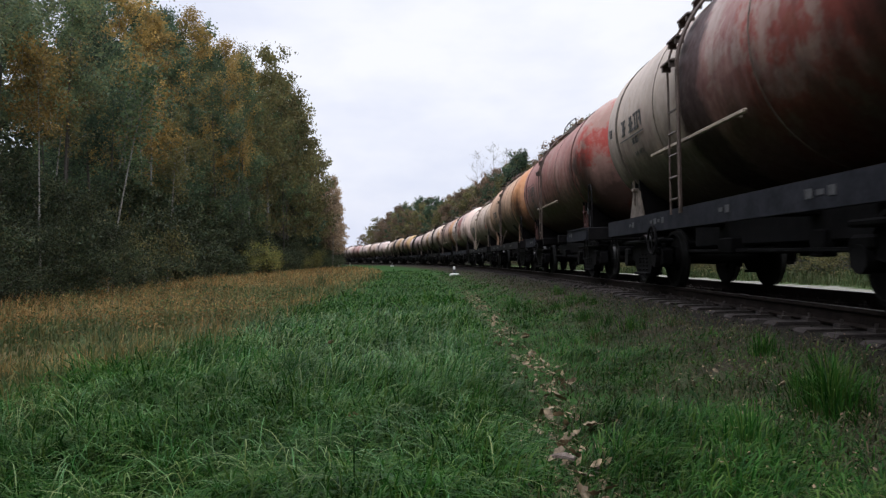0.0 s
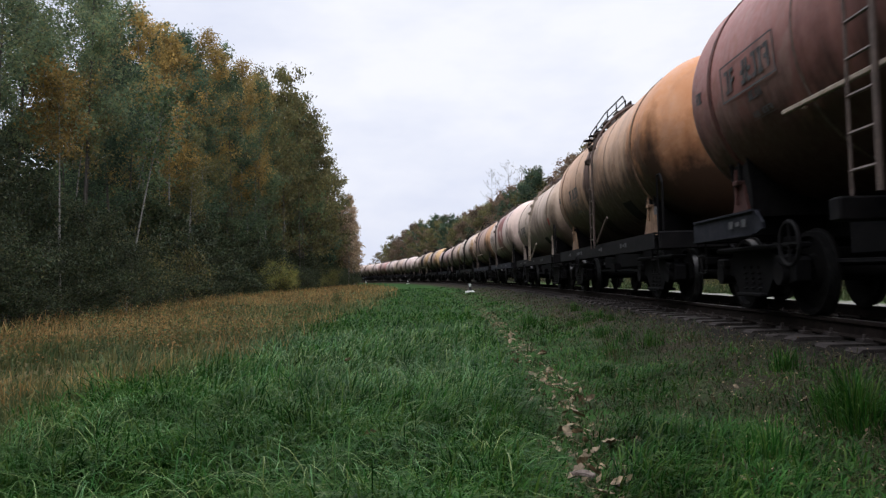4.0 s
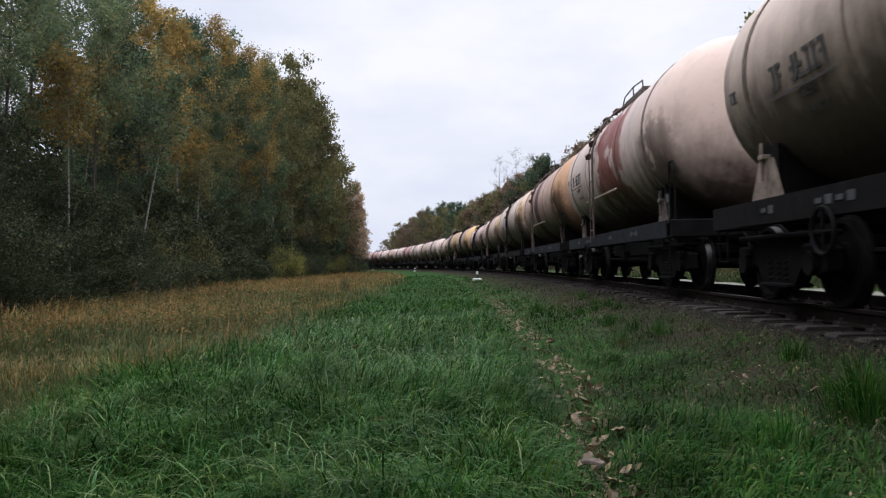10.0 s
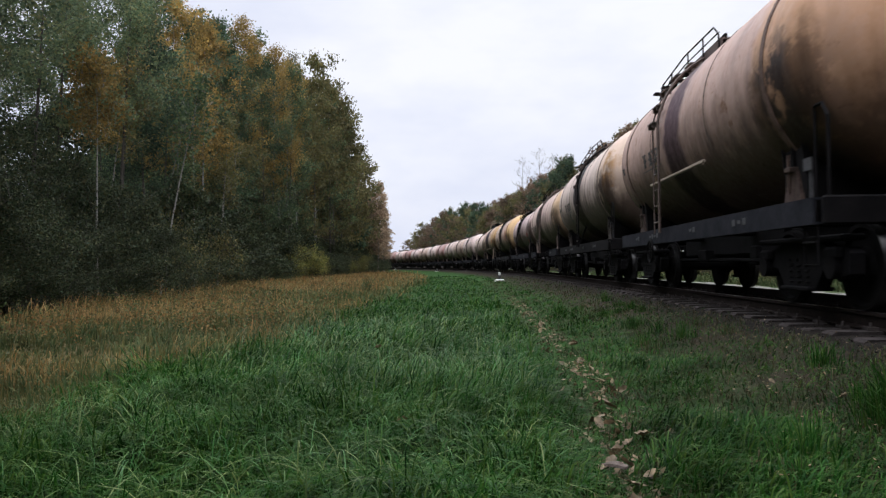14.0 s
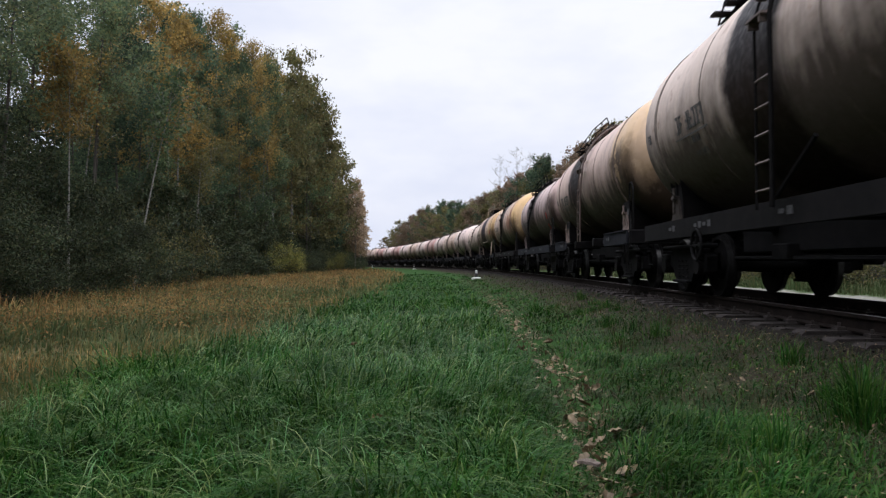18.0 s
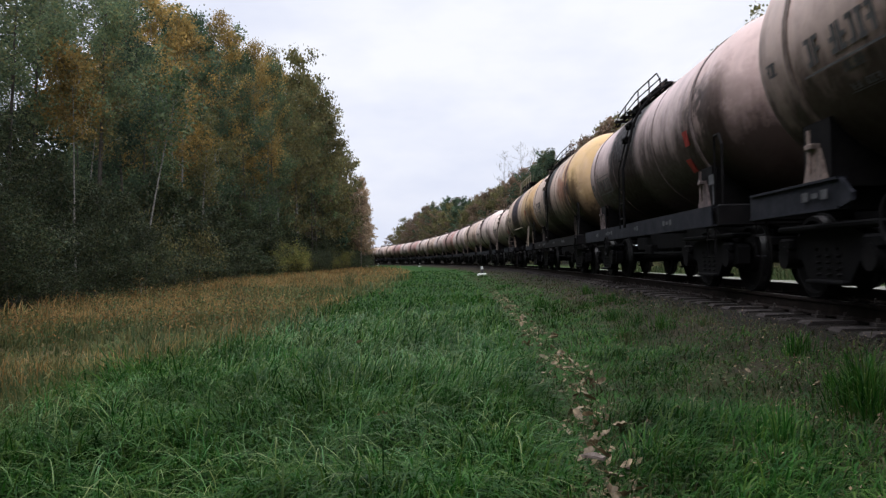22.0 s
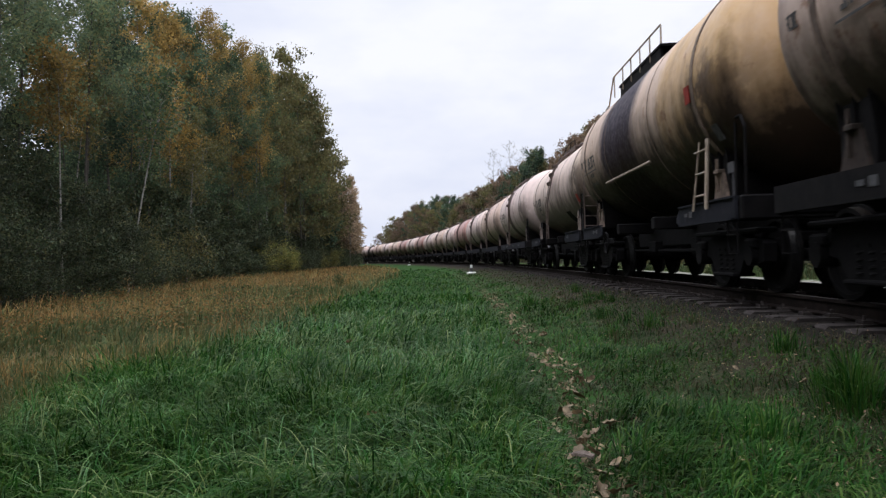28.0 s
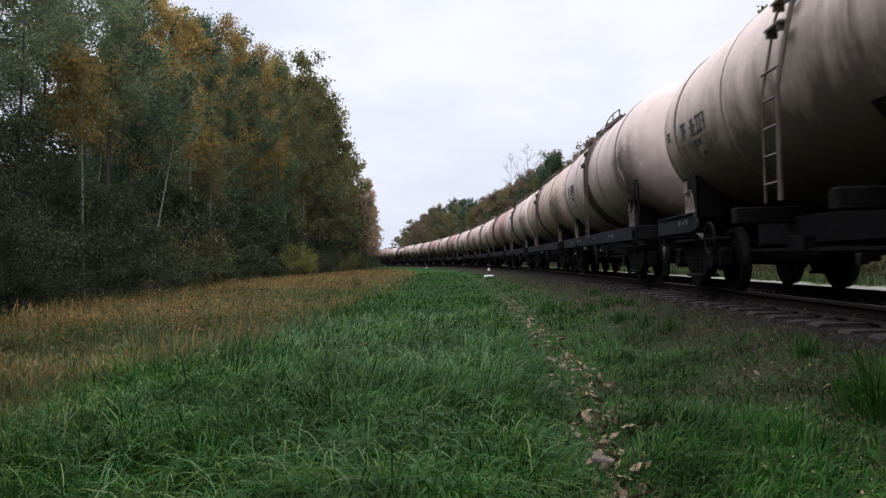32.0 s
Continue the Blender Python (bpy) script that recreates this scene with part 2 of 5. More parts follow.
def foliage(name, colours, glow=0.35, rough=0.6, shine=0.22):
    """Leaves or blades, each piece with a tone of its own; light comes through them."""
    k = Mat(name, rough)
    ramp = k.n.new("ShaderNodeValToRGB")
    k.l.new(k.island(), ramp.inputs["Fac"])
    el = ramp.color_ramp.elements
    while len(el) < len(colours):
        el.new(0.5)
    for i, c in enumerate(colours):
        el[i].position, el[i].color = i / (len(colours) - 1), (*c, 1)
    tone = k.math("ADD", 0.75, k.math("MULTIPLY", k.any(), 0.5))
    big = k.math("MULTIPLY", k.span(k.noise(0.35, 3), 0.3, 0.7, 0.65, 1.3), k.span(k.noise(1.7, 3), 0.3, 0.7, 0.6, 1.4))
    vary = k.node("ShaderNodeHueSaturation", Color=ramp.outputs["Color"], Value=k.math("MULTIPLY", tone, big))
    k.colour(vary.outputs["Color"])
    k.b.inputs["Specular IOR Level"].default_value = shine
    tr = k.node("ShaderNodeBsdfTranslucent", Color=vary.outputs["Color"])
    mx = k.n.new("ShaderNodeMixShader")
    mx.inputs[0].default_value = glow
    k.l.new(k.b.outputs[0], mx.inputs[1])
    k.l.new(tr.outputs[0], mx.inputs[2])
    k.l.new(mx.outputs[0], k.n["Material Output"].inputs["Surface"])
    return k.m


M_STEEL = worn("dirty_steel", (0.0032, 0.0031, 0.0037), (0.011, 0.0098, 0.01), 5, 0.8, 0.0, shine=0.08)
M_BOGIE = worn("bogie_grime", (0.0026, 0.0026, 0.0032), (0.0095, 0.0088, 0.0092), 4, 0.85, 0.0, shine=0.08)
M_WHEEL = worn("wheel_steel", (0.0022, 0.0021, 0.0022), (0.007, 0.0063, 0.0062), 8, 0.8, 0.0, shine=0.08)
M_TREAD = worn("bright_steel", (0.02, 0.02, 0.02), (0.07, 0.07, 0.07), 20, 0.45, 1.0, 0.05)
M_SILL = worn("grey_sill_paint", (0.008, 0.0088, 0.012), (0.027, 0.0275, 0.034), 3, 0.8, shine=0.08)
M_BLACK = worn("black_patch", (0.005, 0.005, 0.006), (0.02, 0.018, 0.018), 5, 0.8, shine=0.1)
M_WHITE = worn("white_marking", (0.035, 0.035, 0.037), (0.11, 0.11, 0.115), 14, 0.7, shine=0.1)
M_STENCIL = worn("dark_lettering", (0.03, 0.03, 0.035), (0.1, 0.095, 0.09), 16, 0.7)
M_LADDER = worn("ladder_brown", (0.045, 0.03, 0.026), (0.13, 0.09, 0.074), 9, 0.65)
M_BEIGE = worn("beige_metal", (0.2, 0.15, 0.11), (0.36, 0.29, 0.23), 6, 0.65)
M_RED = worn("red_marking", (0.16, 0.02, 0.016), (0.36, 0.05, 0.036), 9, 0.7, shine=0.15)
M_RAIL = worn("rail_rust", (0.007, 0.0055, 0.005), (0.022, 0.016, 0.014), 9, 0.85, 0.0, shine=0.06)
M_RAILTOP = worn("rail_head", (0.2, 0.19, 0.18), (0.36, 0.35, 0.34), 14, 0.32, 0.9, 0.05)
M_SLEEPER = worn("concrete_sleeper", (0.014, 0.0125, 0.0125), (0.062, 0.053, 0.05), 6, 0.9, 0, 0.5, shine=0.06)
M_STONE = worn("ballast_stone", (0.008, 0.007, 0.0065), (0.022, 0.019, 0.017), 11, 0.9, 0, 0.4, shine=0.1)
M_BARK = worn("dark_bark", (0.03, 0.026, 0.022), (0.09, 0.078, 0.066), 9, 0.95, 0, 0.6)
M_POSTW = worn("post_white", (0.5, 0.5, 0.5), (0.72, 0.72, 0.7), 12, 0.7)
M_POSTB = worn("post_black", (0.02, 0.02, 0.02), (0.05, 0.05, 0.05), 12, 0.6)


def birch_bark():
    k = Mat("birch_bark", 0.85)
    n = k.noise(3.5, 5, 0.6, stretch=(1, 1, 5))
    k.colour(k.mix(k.span(n, 0.52, 0.6), (0.22, 0.21, 0.19), (0.035, 0.032, 0.028))).bump(n, 0.3)
    return k.m


M_BIRCH = birch_bark()


def tank_paint(name, front, rear, split=0.0, band=0.0, band_at=0.0, patch=None, patch_y=(-5.2, -4.0), rust=0.3, streak=0.5, belly=0.62, band_tone=(0.011, 0.009, 0.011), blotch=0.15, crust=0.8, grime=3.15):
    """Old tank paint: front and rear of the barrel in tones of their own, an oil-black spill under the hatch, a repaint patch, rust and streaks."""
    k = Mat(name, 0.55)
    x, y, z = k.axes()["X"], k.axes()["Y"], k.axes()["Z"]
    wob = k.noise(1.6, 5, 0.65)
    fine = k.noise(9, 5, 0.7)
    runs = k.noise(1.5, 5, 0.62, stretch=(0.8, 1.9, 0.22))
    yy = k.math("ADD", y, k.math("MULTIPLY", k.math("SUBTRACT", wob, 0.5), 0.8))
    base = k.mix(k.span(yy, split - 0.12, split + 0.12), front, rear)
    base = k.mix(k.span(wob, 0.4, 0.75, 0.0, 0.4), base, tuple(min(1, 1.2 * c + 0.03) for c in rear))
    if patch:
        p1 = k.span(yy, patch_y[0] - 0.1, patch_y[0] + 0.1)
        p2 = k.span(yy, patch_y[1] - 0.1, patch_y[1] + 0.1, 1, 0)
        hole = k.span(k.noise(1.1, 5, 0.62), 0.45, 0.51)
        base = k.mix(k.math("MULTIPLY", k.math("MULTIPLY", p1, p2), hole), base, patch)
    # flaked places where paler old paint shows
    flake = k.math("MULTIPLY", k.span(k.noise(0.9, 6, 0.68), 0.54, 0.6), blotch)
    base = k.mix(flake, base, (0.4, 0.3, 0.26))
    # old weld rings and faded repairs: broad bands along the barrel
    rings = k.noise(1.0, 2, 0.5, stretch=(0.02, 1.1, 0.02))
    base = k.mix(k.span(rings, 0.42, 0.62, 0.0, 0.13), base, tuple(0.55 * c for c in rear))
    spots = k.math("MULTIPLY", k.span(k.noise(2.4, 7, 0.72), 0.56, 0.64), k.span(wob, 0.4, 0.6))
    base = k.mix(k.math("MULTIPLY", spots, rust), base, (0.2, 0.085, 0.035))
    base = k.mix(k.math("MULTIPLY", k.span(runs, 0.52, 0.75), 0.7 * streak), base, (0.1, 0.075, 0.06))
    sheen = k.span(fine, 0.3, 0.7, 0.34, 0.26)
    if band > 0:
        wide = k.math("ABSOLUTE", k.math("SUBTRACT", yy, band_at))
        spill = k.span(wide, band * 0.75, band * 1.1, 1, 0)
        spill = k.math("MULTIPLY", spill, k.span(fine, 0.15, 0.5, 0.9, 1.0))
        base = k.mix(spill, base, band_tone)
        sheen = k.math("MULTIPLY", sheen, k.span(spill, 0.0, 1.0, 1.0, 0.25))
    # burnt and rusted crust round the front strap
    at_strap = k.span(k.math("ABSOLUTE", k.math("ADD", yy, 4.35)), 0.3, 0.95, 1, 0)
    below = k.span(k.math("ADD", z, k.math("MULTIPLY", wob, 1.4)), 3.5, 4.0, 1, 0)
    ragged = k.span(k.noise(1.8, 6, 0.7), 0.42, 0.49)
    base = k.mix(k.math("MULTIPLY", k.math("MULTIPLY", at_strap, below), k.math("MULTIPLY", ragged, crust)), base, (0.035, 0.02, 0.016))
    # oil run down the belly and painted underside shade, with a ragged upper edge
    ragged_z = k.math("ADD", z, k.math("MULTIPLY", k.math("SUBTRACT", runs, 0.5), 1.6))
    ragged_z = k.math("ADD", ragged_z, k.math("MULTIPLY", k.math("SUBTRACT", wob, 0.5), 1.1))
    oil_shade = k.math("MULTIPLY", k.span(ragged_z, grime - 1.05, grime, 1, 0), belly)
    base = k.mix(oil_shade, base, (0.02, 0.0135, 0.0105))
    sheen = k.math("MULTIPLY", sheen, k.span(oil_shade, 0.0, 1.0, 1.0, 0.3))
    k.colour(base)
    k.gloss(k.span(fine, 0.3, 0.7, 0.42, 0.66))
    k.l.new(sheen, k.b.inputs["Specular IOR Level"])
    k.bump(k.math("ADD", k.math("MULTIPLY", wob, 0.8), k.math("MULTIPLY", fine, 0.12)), 0.22, 0.05)
    return k.m


def ground_cover():
    """Ballast, green verge, dry meadow and woodland floor, blended by the distance from the track."""
    k = Mat("ground_cover", 0.95)
    lat = k.n.new("ShaderNodeAttribute")
    lat.attribute_name = "lat"
    n1, n2, n3 = k.noise(0.5, 5), k.noise(4, 6, 0.7), k.noise(30, 4, 0.7)
    w = k.math("ADD", lat.outputs["Fac"], k.math("MULTIPLY", k.math("SUBTRACT", n1, 0.5), 1.2))
    w = k.math("ADD", w, k.math("MULTIPLY", k.math("SUBTRACT", n2, 0.5), 0.9))
    soil = k.mix(k.span(n3, 0.35, 0.7), (0.01, 0.0085, 0.007), (0.03, 0.025, 0.019))
    stones = k.mix(k.span(n3, 0.3, 0.72), (0.008, 0.007, 0.006), (0.026, 0.022, 0.019))
    green = k.mix(k.span(n2, 0.3, 0.7), (0.013, 0.042, 0.008), (0.027, 0.076, 0.015))
    dry = k.mix(k.span(n2, 0.3, 0.7), (0.06, 0.06, 0.026), (0.14, 0.105, 0.05))
    pale = k.mix(k.span(n3, 0.35, 0.65), (0.12, 0.12, 0.1), (0.29, 0.28, 0.25))
    c = k.mix(k.span(w, -7.0, -6.6), k.mix(k.span(w, -14, -10), soil, (0.05, 0.075, 0.028)), pale)
    c = k.mix(k.span(w, -2.9, -2.4), c, stones)
    verge = k.mix(k.span(n3, 0.35, 0.68), (0.014, 0.012, 0.009), (0.05, 0.041, 0.028))
    c = k.mix(k.span(w, 1.5, 2.2), c, verge)
    c = k.mix(k.span(w, 2.5, 3.6, 0.0, 0.9), c, green)
    c = k.mix(k.span(w, GREEN - 0.1, GREEN + 0.7), c, dry)
    c = k.mix(k.span(w, 19, 22), c, soil)
    k.colour(c).bump(n3, 0.6, 0.03)
    k.b.inputs["Specular IOR Level"].default_value = 0.05
    return k.m


M_GROUND = ground_cover()
M_GRASS = foliage("grass_blades", [(0.0072, 0.036, 0.0055), (0.0132, 0.058, 0.008), (0.021, 0.081, 0.011), (0.037, 0.11, 0.018), (0.084, 0.138, 0.029), (0.009, 0.046, 0.007)], 0.38, 0.5, 0.1)
M_LONG = foliage("long_blades", [(0.04, 0.12, 0.035), (0.075, 0.17, 0.055), (0.15, 0.18, 0.065), (0.034, 0.105, 0.028)], 0.38, 0.42, 0.25)
M_SHORT = foliage("worn_grass", [(0.02, 0.055, 0.015), (0.036, 0.06, 0.02), (0.066, 0.06, 0.028), (0.085, 0.064, 0.034), (0.02, 0.06, 0.016), (0.14, 0.11, 0.065)], 0.3, 0.6, 0.12)
M_DRY = foliage("dry_grass", [(0.16, 0.096, 0.038), (0.24, 0.14, 0.052), (0.31, 0.2, 0.088), (0.125, 0.12, 0.045), (0.24, 0.13, 0.046)], 0.35, 0.6, 0.1)
M_HERB = foliage("meadow_herbs", [(0.055, 0.09, 0.036), (0.085, 0.12, 0.048), (0.13, 0.14, 0.055), (0.18, 0.155, 0.06)], 0.35, 0.6, 0.1)
M_ROUGH = foliage("rough_grass", [(0.035, 0.06, 0.022), (0.055, 0.08, 0.03), (0.09, 0.09, 0.042)], 0.35, 0.6, 0.1)
M_LEAF = foliage("dry_fallen_leaf", [(0.17, 0.115, 0.06), (0.27, 0.2, 0.12), (0.11, 0.065, 0.035), (0.22, 0.17, 0.11)], 0.15)
M_BROWN = foliage("dead_stalks", [(0.07, 0.035, 0.018), (0.11, 0.06, 0.03), (0.05, 0.03, 0.016)], 0.2)
LEAVES = {
    "green": foliage("green_leaves", [(0.045, 0.075, 0.04), (0.07, 0.112, 0.056), (0.105, 0.152, 0.072), (0.15, 0.17, 0.075)], 0.4),
    "dark": foliage("dark_leaves", [(0.03, 0.054, 0.034), (0.05, 0.084, 0.048), (0.085, 0.125, 0.066)], 0.4),
    "yellow": foliage("yellow_leaves", [(0.19, 0.135, 0.045), (0.29, 0.195, 0.06), (0.4, 0.27, 0.085), (0.13, 0.125, 0.05)], 0.45),
    "olive": foliage("olive_leaves", [(0.085, 0.092, 0.038), (0.125, 0.118, 0.046), (0.17, 0.14, 0.054), (0.07, 0.088, 0.038)], 0.42),
    "rust": foliage("rust_leaves", [(0.14, 0.095, 0.066), (0.2, 0.125, 0.08), (0.155, 0.115, 0.078), (0.11, 0.1, 0.066)], 0.42),
    "light": foliage("grey_green_leaves", [(0.065, 0.098, 0.058), (0.095, 0.138, 0.075), (0.14, 0.18, 0.092), (0.185, 0.18, 0.077)], 0.42),
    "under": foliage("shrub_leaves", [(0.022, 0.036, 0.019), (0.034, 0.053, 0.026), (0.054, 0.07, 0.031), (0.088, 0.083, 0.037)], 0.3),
    "pale": foliage("pale_russet_leaves", [(0.3, 0.22, 0.14), (0.4, 0.3, 0.2), (0.26, 0.17, 0.1)], 0.45),
    "lime": foliage("yellow_green_leaves", [(0.11, 0.13, 0.035), (0.17, 0.17, 0.05), (0.22, 0.19, 0.055)], 0.4),
}

# ---- ground: one sheet to the horizon ----
def make_ground():
    u = np.linspace(-1, 1, 291)
    ax = 3500 * np.sinh(9.3 * u) / math.sinh(9.3)
    gx, gy = np.meshgrid(ax + 1.0, ax + 8.0)
    gz = ground_z(gx, gy)
    n = len(ax)
    idx = np.arange(n * n).reshape(n, n)
    quads = np.stack([idx[:-1, :-1], idx[:-1, 1:], idx[1:, 1:], idx[1:, :-1]], -1).reshape(-1, 4)
    me = quick_mesh("ground", np.stack([gx, gy, gz], -1).reshape(-1, 3), quads, [], M_GROUND)
    at = me.attributes.new("lat", "FLOAT", "POINT")
    lat = aside(gx, gy)
    at.data.foreach_set("value", np.clip(lat, -200, 200).astype(np.float32).ravel())
    me.polygons.foreach_set("use_smooth", np.ones(len(me.polygons), bool))
    tagged(new("ground", me), "grassy railway verge with dry meadow and trodden track edge", "ground", kind="structure")


make_ground()

# ---- track ----
RAIL_PROFILE = [(-0.075, -0.18), (0.075, -0.18), (0.075, -0.168), (0.012, -0.15), (0.01, -0.05), (0.036, -0.038), (0.036, -0.008), (0.028, 0.0),
                (-0.028, 0.0), (-0.036, -0.008), (-0.036, -0.038), (-0.01, -0.05), (-0.012, -0.15), (-0.075, -0.168)]


def make_rails(track):
    steps = [-90 + 2.5 * i for i in range(181)]
    for lat in (0.796, -0.796):
        pts, faces, n = [], [], len(RAIL_PROFILE)
        for s in steps:
            for a, b in RAIL_PROFILE:
                x, y, _ = line(s, lat + a)
                pts.append((x, y, RAIL + b))
        for i in range(len(steps) - 1):
            for k in range(n):
                j = (k + 1) % n
                faces.append((i * n + k, i * n + j, (i + 1) * n + j, (i + 1) * n + k))
        me = Build().add(pts, faces).mesh("rail", M_RAIL)
        me.materials.append(M_RAILTOP)
        for p in me.polygons:
            if p.normal.z > 0.9 and p.center.z > RAIL - 0.01:
                p.material_index = 1
        child("rail", me, track, "rusty steel rail with a shiny worn head")


def make_track():
    track = thing("railway_track", "single railway track on low dirty ballast with grey concrete sleepers", "railway track")
    make_rails(track)
    b = Build().plate([(-1.36, 0.0), (1.36, 0.0), (1.36, 0.13), (1.32, 0.16), (0.45, 0.165), (-0.45, 0.165), (-1.32, 0.16), (-1.36, 0.13)], "y", -0.125, 0.125)
    for lat in (0.796, -0.796):
        for o in (-0.13, 0.13):
            b.box(lat + o, 0, 0.18, 0.1, 0.13, 0.035)
            b.tube([(lat + o, 0, 0.19), (lat + o, 0, 0.24)], 0.018, 6)
    sleeper = b.mesh("sleeper", M_SLEEPER)
    rng = random.Random(5)
    for i in range(300):
        s = -28 + 0.597 * i + rng.uniform(-0.02, 0.02)
        x, y, th = line(s)
        child("sleeper", sleeper, track, at=pose(x, y, RAIL - 0.345 + rng.uniform(-0.012, 0.008), 0, rng.uniform(-0.4, 0.4), math.degrees(th) + rng.uniform(-1, 1)))
    far = Build()
    for i in range(170):
        s = -28 + 0.597 * (300 + i)
        x, y, th = line(s)
        far.box(x, y, RAIL - 0.26, 2.7, 0.25, 0.16, m=Matrix.Rotation(th, 3, "Z"))
    tagged(child("far_sleeper", far.mesh("far_sleeper", M_SLEEPER), track), kind="stuff")


make_track()

# ---- tank wagons ----
PIVOT, STRAP = 4.0, 4.08                        # bogie pivots and barrel straps, from the wagon's middle
BOTTOM, HALF = 1.33, 5.45                       # height of the barrel's underside over the rail, half its length
RAD = 1.53                                      # barrels of two sizes run in the train: set for each wagon
AXIS = BOTTOM + RAD


def barrel_mesh(name, paint, dish=0.72):
    prof = [(-HALF + dish * (1 - math.cos(math.pi / 2 * i / 10)), RAD * math.sin(math.pi / 2 * i / 10) ** 0.86) for i in range(11)]
    full = prof + [(-3.2, RAD), (-1.1, RAD), (1.1, RAD), (3.2, RAD)] + [(-a, r) for a, r in reversed(prof)]
    return Build().lathe(full, "y", (0, 0, AXIS), 64).mesh(name, paint, 50)


CACHE = {}


def shared(name, make, material, smooth=0.0):
    """One mesh for all alike parts of wagons with the same barrel size."""
    key = (name, RAD)
    if key not in CACHE:
        CACHE[key] = make().mesh(name.split(":")[0], material, smooth)
    return CACHE[key]


def ring(y, r, w, t):
    """A flat hoop round the barrel."""
    return Build().lathe([(y - w / 2, r - 0.02), (y - w / 2, r + t), (y + w / 2, r + t), (y + w / 2, r - 0.02)], "y", (0, 0, AXIS), 48)


def round_path(side, r, a0, a1, y, n=10):
    """Points round the barrel from angle a0 to a1, measured from the crown in degrees."""
    return [(side * r * math.sin(radians(a0 + (a1 - a0) * i / n)), y, AXIS + r * math.cos(radians(a0 + (a1 - a0) * i / n))) for i in range(n + 1)]


def ladder(parent, side, mat, y0=0.0, low=1.1, high=True):
    """A side ladder: two uprights that rise from the sill and bend over the barrel, and rungs."""
    for dy in (-0.2, 0.2):
        def up():
            path = [(side * 1.6, y0 + dy, low), (side * 1.6, y0 + dy, 2.3)] + round_path(side, RAD + 0.1, 80, 24, y0 + dy, 9) if high else [(side * 1.5, y0 + 1.3 * dy, low), (side * 1.42, y0 + 0.8 * dy, 2.05)]
            b = Build()
            return b.tube(path, 0.028 if dy < 0 else 0.016, 5)
        child("ladder_upright", shared("ladder_upright:%s%s%s%s%s" % (side, dy, y0, low, high), up, mat), parent)
    spots = [(1.6 if high else 1.47, low + 0.2 + 0.3 * i) for i in range(5 if high else 3)]
    spots += [((RAD + 0.13) * math.sin(radians(a)), AXIS + (RAD + 0.13) * math.cos(radians(a))) for a in ((80, 68.5, 57, 45.5, 34, 24) if high else ())]
    for i, (x, z) in enumerate(spots):
        rung = shared("ladder_rung:" + ("flat" if i > 4 else "round"), (lambda: Build().box(0, 0, 0, 0.13, 0.42, 0.025).box(0.0, -0.15, -0.05, 0.12, 0.03, 0.08).box(0.0, 0.15, -0.05, 0.12, 0.03, 0.08)) if i > 4 else (lambda: Build().tube([(0, -0.21, 0), (0, 0.21, 0)], 0.016, 5)), mat)
        child("ladder_rung", rung, parent, at=pose(side * x, y0, z))


def bogie_side():
    b = Build()
    up = [(-1.22, 0.62), (-1.18, 0.66), (-0.75, 0.68), (-0.5, 0.76), (0.5, 0.76), (0.75, 0.68), (1.18, 0.66), (1.22, 0.62), (1.2, 0.4), (0.98, 0.36), (0.86, 0.48), (0.62, 0.44), (0.4, 0.2), (-0.4, 0.2), (-0.62, 0.44), (-0.86, 0.48), (-0.98, 0.36), (-1.2, 0.4)]
    b.plate(up, "x", -0.08, 0.08)
    b.box(0, 0, 0.79, 0.26, 2.3, 0.07, 0.02)
    return b.box(0, -0.925, 0.62, 0.3, 0.34, 0.14, 0.03).box(0, 0.925, 0.62, 0.3, 0.34, 0.14, 0.03).box(0, 0, 0.22, 0.3, 0.8, 0.05, 0.015)


def spring():
    b = Build()
    for y in (0.0,):
        pts = [(0.085 * math.cos(a), y + 0.085 * math.sin(a), 0.26 + 0.3 * a / (9 * math.pi)) for a in [0.55 * i for i in range(52)]]
        b.tube(pts, 0.02, 5)
    return b


def wheelset():
    b = Build().lathe([(-0.95, 0.075), (0.95, 0.075)], "x", (0, 0, 0), 12)
    for sd in (-1, 1):
        prof = [(0.715, 0.1), (0.715, 0.2), (0.75, 0.22), (0.745, 0.4), (0.725, 0.43), (0.725, 0.505), (0.755, 0.508), (0.765, 0.478), (0.855, 0.47), (0.855, 0.42), (0.8, 0.39), (0.79, 0.22), (0.86, 0.19), (0.86, 0.1)]
        b.lathe([(sd * a, r) for a, r in prof], "x", (0, 0, 0), 22)
        for k in range(6):
            a = math.pi / 3 * k
            b.box(sd * 0.88, 0.13 * math.cos(a), 0.13 * math.sin(a), 0.02, 0.03, 0.03)
    return b


def wheel_mesh():
    me = shared("wheelset", wheelset, M_WHEEL, 40)
    if len(me.materials) == 1:
        me.materials.append(M_TREAD)
        for p in me.polygons:
            r = math.hypot(p.center.y, p.center.z)
            if 0.462 < r < 0.488 and abs(p.normal.x) < 0.6:
                p.material_index = 1
    return me


